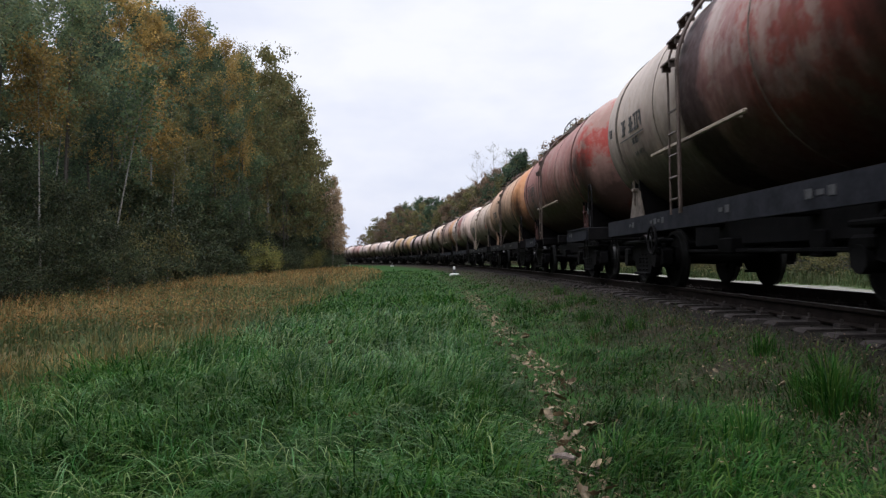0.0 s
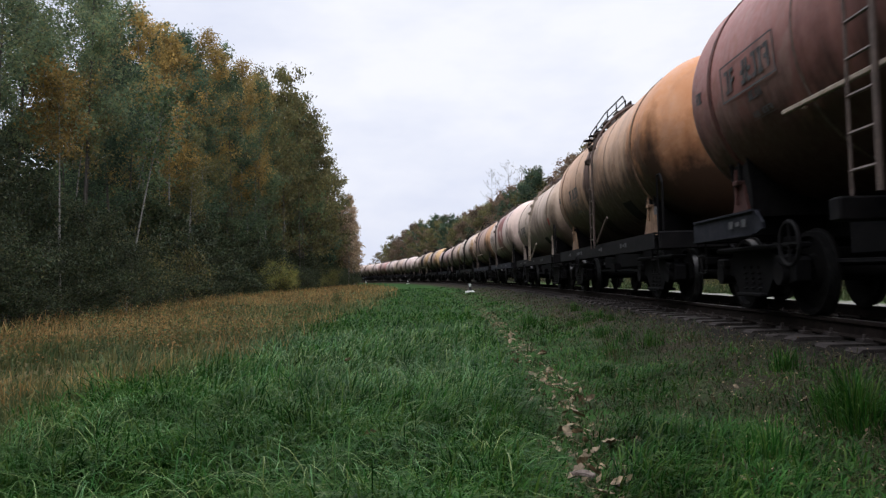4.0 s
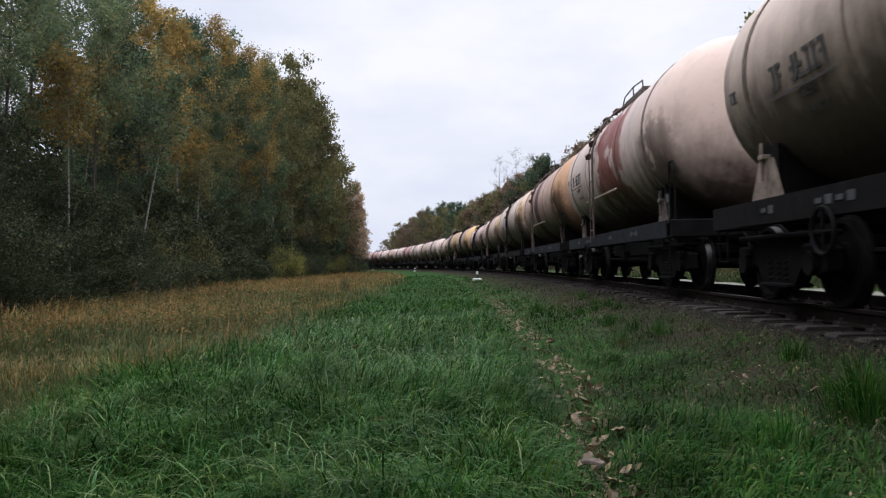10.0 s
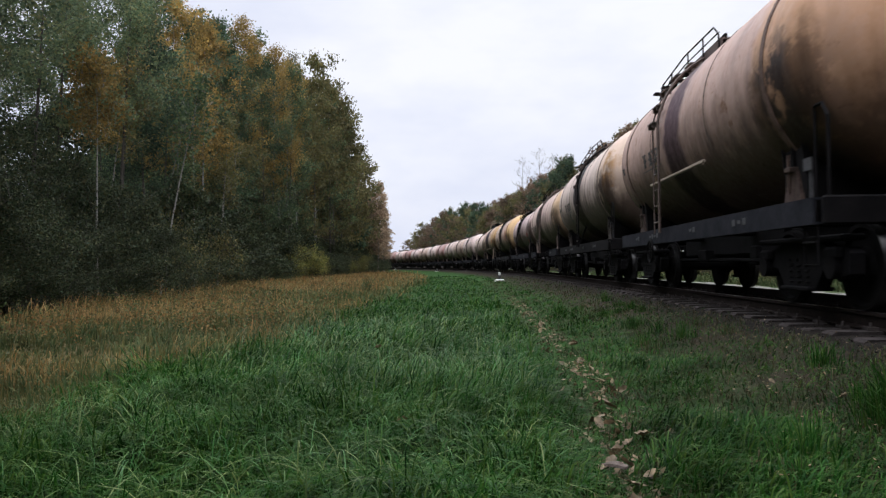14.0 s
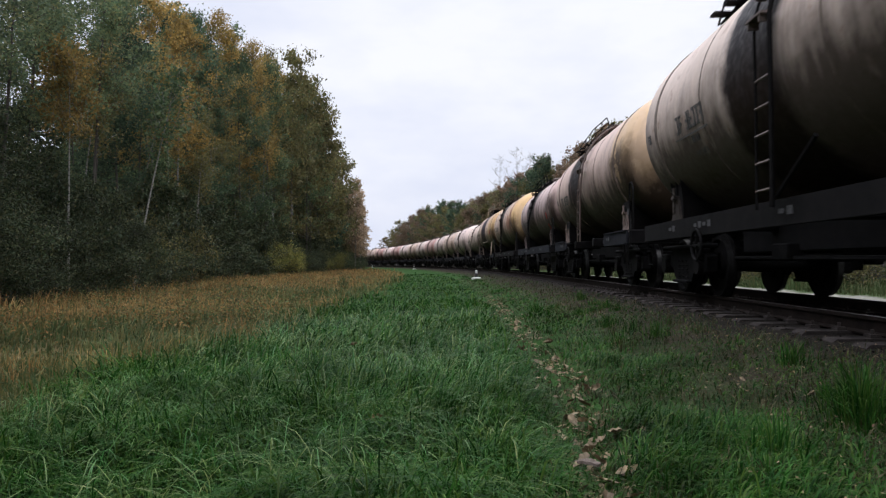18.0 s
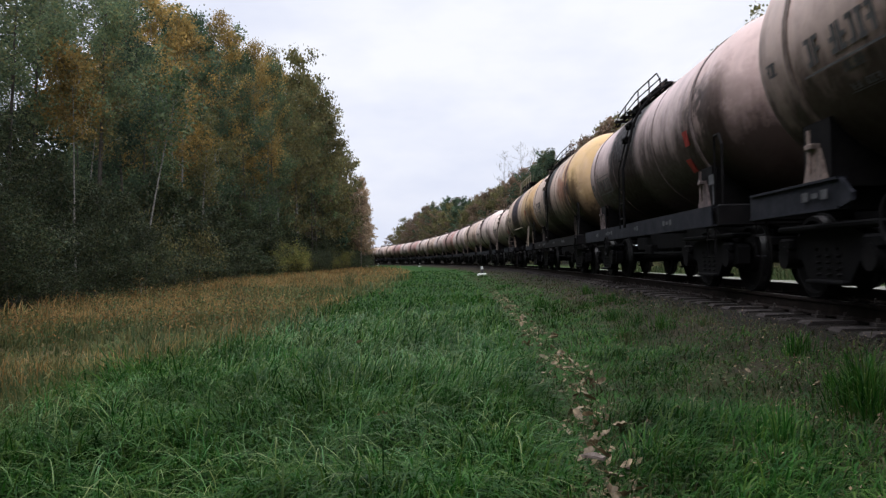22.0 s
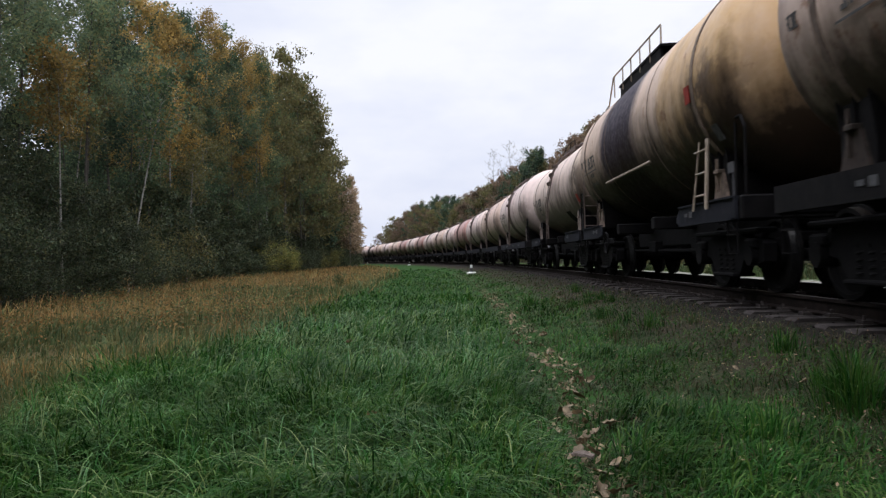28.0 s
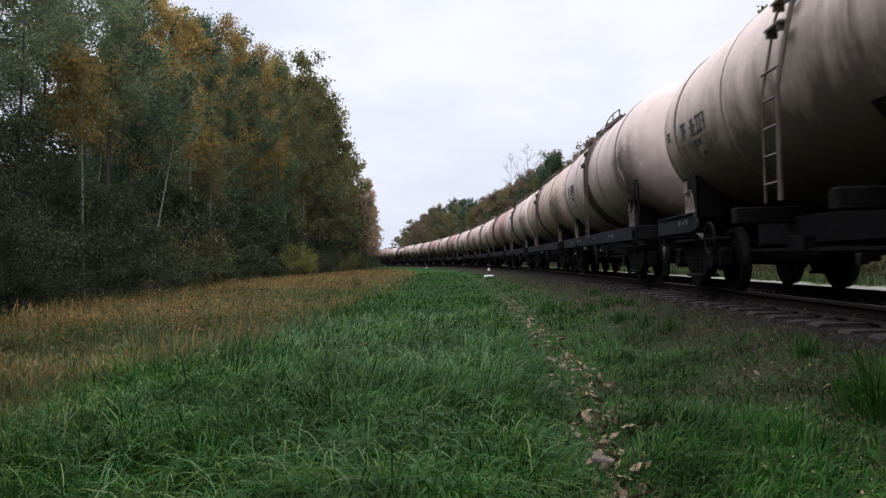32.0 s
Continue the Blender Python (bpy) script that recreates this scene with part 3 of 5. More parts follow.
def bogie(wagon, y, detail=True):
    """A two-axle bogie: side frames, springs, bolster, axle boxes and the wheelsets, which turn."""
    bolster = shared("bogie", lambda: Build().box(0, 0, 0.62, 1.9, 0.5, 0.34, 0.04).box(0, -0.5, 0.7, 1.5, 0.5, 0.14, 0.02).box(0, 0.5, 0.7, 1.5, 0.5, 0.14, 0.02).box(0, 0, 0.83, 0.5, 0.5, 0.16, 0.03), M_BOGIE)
    bg = child("bogie", bolster, wagon, "grimy black cast steel two-axle bogie", pose(0, y, 0))
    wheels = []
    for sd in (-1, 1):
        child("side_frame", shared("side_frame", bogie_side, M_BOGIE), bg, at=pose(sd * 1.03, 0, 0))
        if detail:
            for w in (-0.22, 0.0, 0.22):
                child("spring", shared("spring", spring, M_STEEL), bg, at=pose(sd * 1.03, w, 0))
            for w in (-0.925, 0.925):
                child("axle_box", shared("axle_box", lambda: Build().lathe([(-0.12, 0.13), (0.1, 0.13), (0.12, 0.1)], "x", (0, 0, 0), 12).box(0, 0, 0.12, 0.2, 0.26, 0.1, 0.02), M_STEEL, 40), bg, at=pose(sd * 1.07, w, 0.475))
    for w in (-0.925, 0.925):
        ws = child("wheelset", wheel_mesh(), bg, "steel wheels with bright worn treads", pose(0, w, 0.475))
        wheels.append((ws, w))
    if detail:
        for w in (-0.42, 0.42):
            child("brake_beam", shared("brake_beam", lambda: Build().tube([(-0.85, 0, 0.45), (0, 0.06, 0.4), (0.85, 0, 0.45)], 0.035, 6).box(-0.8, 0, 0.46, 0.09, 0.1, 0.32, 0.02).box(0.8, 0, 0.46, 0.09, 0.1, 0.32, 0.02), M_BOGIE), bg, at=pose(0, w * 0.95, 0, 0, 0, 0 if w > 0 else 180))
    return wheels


def coupler():
    b = Build().box(0, 0.25, 0, 0.2, 0.7, 0.2, 0.03)
    b.plate([(-0.17, 0.6), (0.2, 0.6), (0.22, 0.78), (0.1, 0.83), (0.02, 0.72), (-0.06, 0.72), (-0.12, 0.9), (-0.2, 0.86)], "z", -0.17, 0.17)
    return b


def saddle():
    """The cradle plates under one end of the barrel."""
    b = Build()
    up = [(RAD * 1.004 * math.sin(radians(a)), AXIS - RAD * 1.004 * math.cos(radians(a))) for a in range(-52, 53, 8)]
    for dy in (-0.28, 0.0, 0.28):
        b.plate([(1.12, 1.18), (-1.12, 1.18)] + up, "y", dy - 0.012, dy + 0.012)
    for sd in (-1, 1):
        b.plate([(-0.3, 1.18), (0.3, 1.18), (0.3, AXIS - RAD * 0.62), (-0.3, AXIS - RAD * 0.62)], "x", sd * 1.13, sd * 1.16)
    return b


def side_foot(side, big):
    """The splayed gusset that carries the barrel's strap at the side."""
    w, h = (0.46, 1.72) if big else (0.27, 1.6)
    b = Build().plate([(-w, 1.2), (w, 1.2), (0.37 * w, h), (-0.37 * w, h)], "x", side * 1.16, side * 1.2).plate([(side * 0.9, 1.2), (side * 1.18, 1.2), (side * 1.18, h), (side * 1.02, h)], "y", -0.02, 0.02)
    b.box(side * 1.2, 0, h + 0.02, 0.12, 0.16, 0.06, 0.01)
    return b.tube([(side * 1.22, 0.05, h + 0.2), (side * 1.22, 0.05, h - 0.25)], 0.022, 5)


def end_sill():
    """The short side channel of a frameless wagon, tapered at its inner end."""
    b = Build().plate([(2.85, 1.05), (3.05, 1.2), (5.2, 1.2), (5.2, 0.93), (3.05, 0.93), (2.85, 0.98)], "x", -0.02, 0.02)
    return b.box(0.0, 4.1, 1.2, 0.1, 2.1, 0.025).box(0.0, 4.1, 0.93, 0.1, 2.1, 0.025)


def side_sill():
    b = Build().plate([(-0.04, 0.92), (0.04, 0.92), (0.04, 0.945), (-0.02, 0.945), (-0.02, 1.175), (0.04, 1.175), (0.04, 1.2), (-0.04, 1.2)], "y", -5.2, 5.2)
    return b


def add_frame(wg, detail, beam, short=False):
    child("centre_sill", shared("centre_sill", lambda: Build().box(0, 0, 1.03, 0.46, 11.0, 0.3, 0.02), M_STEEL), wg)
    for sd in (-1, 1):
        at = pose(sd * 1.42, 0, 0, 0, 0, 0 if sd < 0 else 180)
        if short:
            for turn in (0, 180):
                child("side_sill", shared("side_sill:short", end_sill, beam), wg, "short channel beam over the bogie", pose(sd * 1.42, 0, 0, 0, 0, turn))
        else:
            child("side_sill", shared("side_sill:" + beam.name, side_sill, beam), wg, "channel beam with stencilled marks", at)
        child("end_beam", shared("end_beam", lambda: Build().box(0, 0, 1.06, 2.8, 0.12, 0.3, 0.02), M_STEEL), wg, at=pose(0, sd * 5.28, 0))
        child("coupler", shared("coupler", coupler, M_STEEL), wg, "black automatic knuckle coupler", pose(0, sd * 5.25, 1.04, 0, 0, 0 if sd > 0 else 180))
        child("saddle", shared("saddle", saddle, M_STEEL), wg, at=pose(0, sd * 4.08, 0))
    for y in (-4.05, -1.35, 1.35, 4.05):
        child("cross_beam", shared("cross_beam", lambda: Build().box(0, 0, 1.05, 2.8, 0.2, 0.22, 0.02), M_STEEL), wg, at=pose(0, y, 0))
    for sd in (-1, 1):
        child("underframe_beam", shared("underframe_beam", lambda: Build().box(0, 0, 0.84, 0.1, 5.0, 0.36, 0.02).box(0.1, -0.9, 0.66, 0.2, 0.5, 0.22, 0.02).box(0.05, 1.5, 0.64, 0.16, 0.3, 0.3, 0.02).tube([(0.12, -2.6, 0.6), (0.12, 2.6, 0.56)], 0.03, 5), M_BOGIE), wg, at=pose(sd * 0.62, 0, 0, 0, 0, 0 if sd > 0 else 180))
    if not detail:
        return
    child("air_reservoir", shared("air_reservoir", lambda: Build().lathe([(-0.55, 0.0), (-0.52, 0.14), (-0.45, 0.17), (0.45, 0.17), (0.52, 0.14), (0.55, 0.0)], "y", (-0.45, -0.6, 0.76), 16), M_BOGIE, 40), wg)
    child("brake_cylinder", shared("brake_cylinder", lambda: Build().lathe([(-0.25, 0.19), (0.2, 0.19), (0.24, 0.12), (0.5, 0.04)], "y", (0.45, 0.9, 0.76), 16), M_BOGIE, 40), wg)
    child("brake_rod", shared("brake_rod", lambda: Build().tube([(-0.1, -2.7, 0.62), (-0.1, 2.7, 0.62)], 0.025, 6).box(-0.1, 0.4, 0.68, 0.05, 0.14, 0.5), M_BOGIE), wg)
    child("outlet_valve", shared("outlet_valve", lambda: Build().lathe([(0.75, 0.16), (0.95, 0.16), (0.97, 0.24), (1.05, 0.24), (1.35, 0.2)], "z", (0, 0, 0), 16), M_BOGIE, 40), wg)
    for sd in (-1, 1):
        for ed in (-1, 1):
            child("corner_step", shared("corner_step", lambda: Build().tube([(0, -0.16, 0.98), (0, -0.16, 0.5), (0, 0.16, 0.5), (0, 0.16, 0.98)], 0.014, 5).box(0, 0, 0.74, 0.06, 0.32, 0.02), M_STEEL), wg, at=pose(sd * 1.4, ed * 5.0, 0))
            child("brake_hose", shared("brake_hose", lambda: Build().tube([(0.25, 0.0, 0.98), (0.28, 0.22, 0.9), (0.26, 0.34, 0.66), (0.2, 0.42, 0.55)], 0.026, 6), M_BOGIE), wg, at=pose(0, ed * 5.35, 0, 0, 0, 0 if ed > 0 else 180)) if sd > 0 else None
    for sd in (-1, 1):
        child("end_post", shared("end_post", lambda: Build().tube([(0, 0, 1.0), (0, 0, 2.05), (0, 0.12, 2.2), (0, 0.3, 2.2)], 0.022, 5).tube([(0, 0.3, 1.0), (0, 0.3, 2.2)], 0.018, 5), M_STEEL), wg, "thin black grab rail at the wagon end", pose(sd * 1.3, -5.22, 0))
    child("tag_board", shared("tag_board", lambda: Build().box(0, 0, 1.62, 0.02, 0.2, 0.14).box(0.03, 0, 1.45, 0.03, 0.04, 0.4), M_WHITE), wg, "small pale tag board on a bracket", pose(-1.24, -4.6, 0))
    for y, n in ((-3.6, 2), (3.3, 3)) if short else ((-3.2, 3), (-0.9, 2), (1.6, 4), (3.3, 2)):
        for i in range(n):
            child("sill_marking", shared("sill_marking:%d" % (i % 2), lambda i=i: Build().box(0, 0, 1.07, 0.006, 0.13, 0.05 if i % 2 else 0.09), M_WHITE), wg, "faded white stencilled bar", pose(-1.466, y + 0.2 * i, 0))


def top_gear(wg, kind, mat, y0=0.0):
    """Hatch, valve, walkway and handrails on the crown."""
    top = AXIS + RAD
    at0 = pose(0, y0, 0)
    child("hatch", shared("hatch", lambda: Build().lathe([(-0.1, 0.3), (0.17, 0.3), (0.18, 0.36), (0.22, 0.36), (0.27, 0.25), (0.3, 0.0)], "z", (0, 0, top), 20).box(0.0, -0.4, top + 0.2, 0.08, 0.16, 0.08, 0.02), M_LADDER, 40), wg, "brown hatch dome with a hinged lid", at0)
    child("safety_valve", shared("safety_valve", lambda: Build().lathe([(-0.06, 0.1), (0.14, 0.1), (0.15, 0.14), (0.2, 0.14), (0.22, 0.05), (0.34, 0.05), (0.35, 0.0)], "z", (0, 0.75, top), 12), M_LADDER, 40), wg, at=at0)
    if kind == "deck":
        child("walkway", shared("walkway:deck", lambda: Build().box(0, 0, top + 0.14, 1.5, 3.6, 0.05).box(-0.7, 0, top - 0.03, 0.06, 3.4, 0.36).box(0.7, 0, top - 0.03, 0.06, 3.4, 0.36), M_STEEL), wg, "dark raised walkway deck", at0)
        for sd in (-1, 1):
            def rail():
                b = Build()
                b.tube([(0, -1.8, top + 0.16), (0, -1.8, top + 0.52), (0, 2.4, top + 0.52), (0, 3.0, top - 0.1)], 0.02, 5)
                for y in (-1.0, -0.2, 0.6, 1.4, 2.3):
                    b.tube([(0, y, top + 0.0), (0, y, top + 0.52)], 0.016, 5)
                return b
            child("handrail", shared("handrail:deck", rail, M_BEIGE), wg, "thin tubular handrail", pose(sd * 0.74, y0, 0))
        return
    for sd in (-1, 1):
        def tread():
            b = Build()
            for i in range(7):
                b.box(0, -0.95 + 0.3 * i, top + 0.07, 0.34, 0.2, 0.03)
            return b.box(-0.16, 0, top, 0.03, 2.1, 0.14).box(0.16, 0, top, 0.03, 2.1, 0.14)
        child("walkway", shared("walkway:plain", tread, M_LADDER), wg, "slatted brown roof walkway", pose(sd * 0.55, y0 - 0.1, -0.06))
    if kind == "rail":
        for sd in (-1, 1):
            def stair():
                b = Build()
                for k in range(5):
                    deg = 40 - 4.5 * k
                    b.box(-(RAD + 0.1) * math.sin(radians(deg)), 1.75 - 0.24 * k, AXIS + (RAD + 0.1) * math.cos(radians(deg)), 0.3, 0.2, 0.035)
                b.tube([(-1.0, 1.95, AXIS + RAD * 0.76), (-0.62, 0.75, top + 0.1)], 0.03, 4)
                return b.tube([(-0.72, 1.95, AXIS + RAD * 0.9), (-0.4, 0.75, top + 0.12)], 0.03, 4)

            def guard():
                b = Build().tube([(-1.03, 2.0, AXIS + RAD * 0.76), (-1.0, 1.8, top - 0.08), (-0.78, 0.95, top + 0.28), (-0.74, -0.8, top + 0.3), (-0.74, -1.05, top + 0.12), (-0.74, -1.1, top - 0.2)], 0.016, 5)
                b.tube([(-0.93, 1.5, top - 0.3), (-0.9, 1.45, top + 0.06)], 0.015, 5)
                b.tube([(-0.98, 1.7, top - 0.18), (-0.76, 0.9, top + 0.12), (-0.74, -1.08, top + 0.13)], 0.013, 5)
                for y in (0.8, -0.2):
                    b.tube([(-0.75, y, top - 0.2), (-0.75, y, top + 0.29)], 0.015, 5)
                return b
            turn = pose(0, y0, 0) if sd < 0 else pose(0, y0, 0) @ Matrix.Diagonal((-1, 1, 1, 1))
            child("roof_stair", shared("roof_stair", stair, M_STEEL), wg, "dark steps that climb to the hatch", turn)
            child("handrail", shared("handrail:rail", guard, M_STEEL), wg, "thin tubular handrail", turn)
        child("platform_bracket", shared("platform_bracket", lambda: Build().box(-0.62, -0.1, top - 0.02, 0.04, 2.0, 0.26).box(0.62, -0.1, top - 0.02, 0.04, 2.0, 0.26), M_STEEL), wg, at=at0)
        return
    for sd in (-1, 1):
        def hoop(tall=0.2):
            b = Build().tube([(0, -1.0, top - 0.05), (0, -0.95, top + tall), (0, -0.1, top + tall + 0.05), (0, 0.75, top + tall), (0, 1.15, top - 0.06)], 0.016, 5)
            return b.tube([(0, -0.1, top - 0.03), (0, -0.1, top + tall + 0.05)], 0.014, 5)
        child("handrail", shared("handrail:%s" % kind, hoop, M_STEEL), wg, "thin tubular handrail", pose(sd * 0.68, y0, 0))


def bars_on_barrel(wg, y, deg, wide, tall, n, mat, boxed=False):
    """A stencilled mark on the near flank: blocky bars of uneven width, a ruled line below, and a box round it on some."""
    r = RAD + 0.006
    z, x = AXIS + r * math.cos(radians(deg)), -r * math.sin(radians(deg))

    def bars():
        b = Build()
        step = wide / n
        rr = random.Random(n)
        for i in range(n):
            if i == 2 and n > 5:
                continue
            c = wide / 2 - step * (i + 0.5)
            lean = rr.choice((-0.2, 0.0, 0.24))
            b.box(0, c + lean * step, 0, 0.006, step * rr.uniform(0.24, 0.4), tall * rr.uniform(0.92, 1.0))
            for e in rr.sample((-0.42, 0.0, 0.42), 2):
                b.box(0, c, e * tall, 0.006, step * rr.uniform(0.62, 0.8), tall * 0.17)
        if n > 5:
            b.box(0, 0, -0.78 * tall, 0.006, wide * 1.14, tall * 0.08)
        if boxed:
            b.box(0, 0, 0.78 * tall, 0.006, wide * 1.14, tall * 0.06)
            for w in (-0.57, 0.57):
                b.box(0, w * wide, 0, 0.006, 0.018, tall * 1.56)
        return b
    child("lettering", shared("lettering:%d%.1f%.2f%s%s" % (n, wide, tall, mat.name, boxed), bars, mat), wg, "dark stencilled bars on the tank flank", pose(x, y, z, 0, 90 - deg, 0))


def curved_panel():
    """A rectangle bent to the barrel's lower flank."""
    b, n = Build(), 6
    pts = []
    for r in (RAD + 0.001, RAD + 0.007):
        for i in range(n + 1):
            a = radians(125 + 19 * i / n)
            pts += [(-r * math.sin(a), -0.33, AXIS + r * math.cos(a)), (-r * math.sin(a), 0.33, AXIS + r * math.cos(a))]
    m = 2 * (n + 1)
    faces = [(2 * i, 2 * i + 1, 2 * i + 3, 2 * i + 2) for i in range(n)] + [(m + 2 * i, m + 2 * i + 2, m + 2 * i + 3, m + 2 * i + 1) for i in range(n)]
    faces += [(0, m, m + 1, 1), (m - 2, m - 1, 2 * m - 1, 2 * m - 2)]
    for i in range(n):
        faces += [(2 * i, 2 * i + 2, m + 2 * i + 2, m + 2 * i), (2 * i + 1, m + 2 * i + 1, m + 2 * i + 3, 2 * i + 3)]
    return b.add(pts, faces)


def tank_wagon(spec, detail=True):
    global RAD, AXIS
    RAD = spec.get("rad", 1.53)
    AXIS = BOTTOM + RAD
    wg = thing("tank_wagon", spec["label"], "tank wagon", "tank wagons of the goods train")
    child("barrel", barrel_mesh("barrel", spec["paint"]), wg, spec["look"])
    strap = spec.get("strap", M_BEIGE)
    for y in (-STRAP, STRAP):
        child("strap", shared("strap:%s%s" % (y, strap.name), lambda y=y: ring(y, RAD, 0.11, 0.014), strap, 30), wg)
    for y in (-1.75, 1.75):
        child("weld_seam", shared("weld_seam:%s" % y, lambda y=y: ring(y, RAD, 0.03, 0.007), strap, 30), wg)
    for sd in (-1, 1):
        ladder(wg, sd, spec.get("ladder", M_LADDER), spec.get("ladder_y", 0.0), 1.1, spec.get("high", True))
        if spec.get("rail", False):
            child("flank_rail", shared("flank_rail", lambda: Build().box(0, 0, 0, 0.05, 3.6, 0.05, 0.01).box(0.05, -1.5, 0, 0.1, 0.05, 0.05).box(0.05, 1.5, 0, 0.1, 0.05, 0.05), M_BEIGE), wg, "pale flat bar along the flank", pose(sd * 1.41, 0.45, 2.12, 0, 0, 0 if sd < 0 else 180))
        if spec.get("brace", False):
            child("brace", shared("brace:" + spec.get("ladder", M_LADDER).name, lambda: Build().tube([(0, 0.0, 1.22), (0.12, -0.62, 1.75)], 0.03, 6), spec.get("ladder", M_LADDER)), wg, "slanting brace at the foot of the ladder", pose(sd * 1.55, spec.get("ladder_y", 0.0) - 0.2, 0, 0, 0, 0) if sd < 0 else pose(1.43, spec.get("ladder_y", 0.0) - 0.2, 0))
        for y in (-STRAP, STRAP):
            child("gusset", shared("gusset:%s%s" % (sd, spec["foot"].name), lambda sd=sd: side_foot(sd, spec["big"]), spec["foot"]), wg, at=pose(0, y, 0))
    top_gear(wg, spec.get("top", "plain"), M_LADDER, spec.get("top_y", 0.4))
    add_frame(wg, detail, spec.get("beam", M_SILL), spec.get("short", False))
    if detail:
        ty = spec.get("text_y", 2.85)
        bars_on_barrel(wg, ty, spec.get("text", 95), 1.3, 0.27, 8, M_STENCIL, spec.get("boxed", False))
        bars_on_barrel(wg, ty - 0.1, spec.get("text", 95) + 11, 0.4, 0.1, 4, M_STENCIL)
        bars_on_barrel(wg, ty - 0.15, spec.get("text", 95) + 19, 0.5, 0.07, 6, M_STENCIL)
        bars_on_barrel(wg, 4.5, spec.get("text", 95) - 2, 0.24, 0.15, 3, M_STENCIL)
        if spec.get("end_ladder", False):
            for dx in (0.0, 0.34):
                child("ladder_upright", shared("ladder_upright:end%s" % dx, lambda dx=dx: Build().tube([(-1.38 + dx, 5.3, 1.1), (-1.38 + dx, 5.3, 2.6), (-1.1 + dx, 5.1, 3.7), (-0.75 + dx, 4.9, 4.35)], 0.02, 5), M_LADDER), wg)
            for k in range(6):
                child("ladder_rung", shared("ladder_rung:end", lambda: Build().tube([(0, 0, 0), (0.34, 0, 0)], 0.014, 5), M_LADDER), wg, at=pose(-1.38, 5.3, 1.3 + 0.26 * k))
        if spec.get("panel", False):
            child("stencil_panel", shared("stencil_panel", curved_panel, M_BLACK, 30), wg, "black painted panel", pose(0, spec.get("panel"), 0))
        child("brake_wheel", shared("brake_wheel", lambda: Build().tube([(0, 0.22 * math.cos(a), 0.22 * math.sin(a)) for a in [math.pi / 8 * i for i in range(17)]], 0.022, 6, False).tube([(0, -0.22, 0), (0, 0.22, 0)], 0.014, 4).tube([(0, 0, -0.22), (0, 0, 0.22)], 0.014, 4), M_STEEL, 50), wg, "iron hand-brake wheel", pose(-1.5, 2.05, 0.78))
        for y, deg, kind in spec.get("signs", ()):
            mat = M_RED if kind == "red" else M_WHITE
            child("placard", shared("placard:" + kind, lambda: Build().box(0, 0, 0, 0.012, 0.2, 0.24), mat), wg, kind + " hazard placard", pose(-(RAD + 0.02) * math.sin(radians(deg)), y, AXIS + (RAD + 0.02) * math.cos(radians(deg)), 0, 90 - deg, 0))
    wheels = bogie(wg, -PIVOT, detail) + bogie(wg, PIVOT, detail)
    return wg, wheels


def livery(name, look, label, front, rear, split=-3.7, **more):
    """One wagon's paint and fittings."""
    front, rear = (front[0], 0.97 * front[1], 0.98 * front[2]), (rear[0], 0.97 * rear[1], 0.98 * rear[2])
    own = {key: more.pop(key) for key in ("rail", "panel", "brace", "top", "top_y", "beam", "ladder", "ladder_y", "text", "signs", "short", "high", "foot", "rad", "text_y", "boxed", "end_ladder") if key in more}
    strap = worn("strap_" + name, tuple(0.14 * c for c in rear), tuple(0.4 * c for c in rear), 6, 0.75, shine=0.15)
    own["big"] = own.get("foot", 0.5) >= 0.75
    own["foot"] = worn("foot_" + name, tuple(own.get("foot", 0.5) * 0.25 * c for c in rear), tuple(own.get("foot", 0.5) * 0.85 * c for c in rear), 4, 0.75, shine=0.2)
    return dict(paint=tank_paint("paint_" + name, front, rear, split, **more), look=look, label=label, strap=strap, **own)


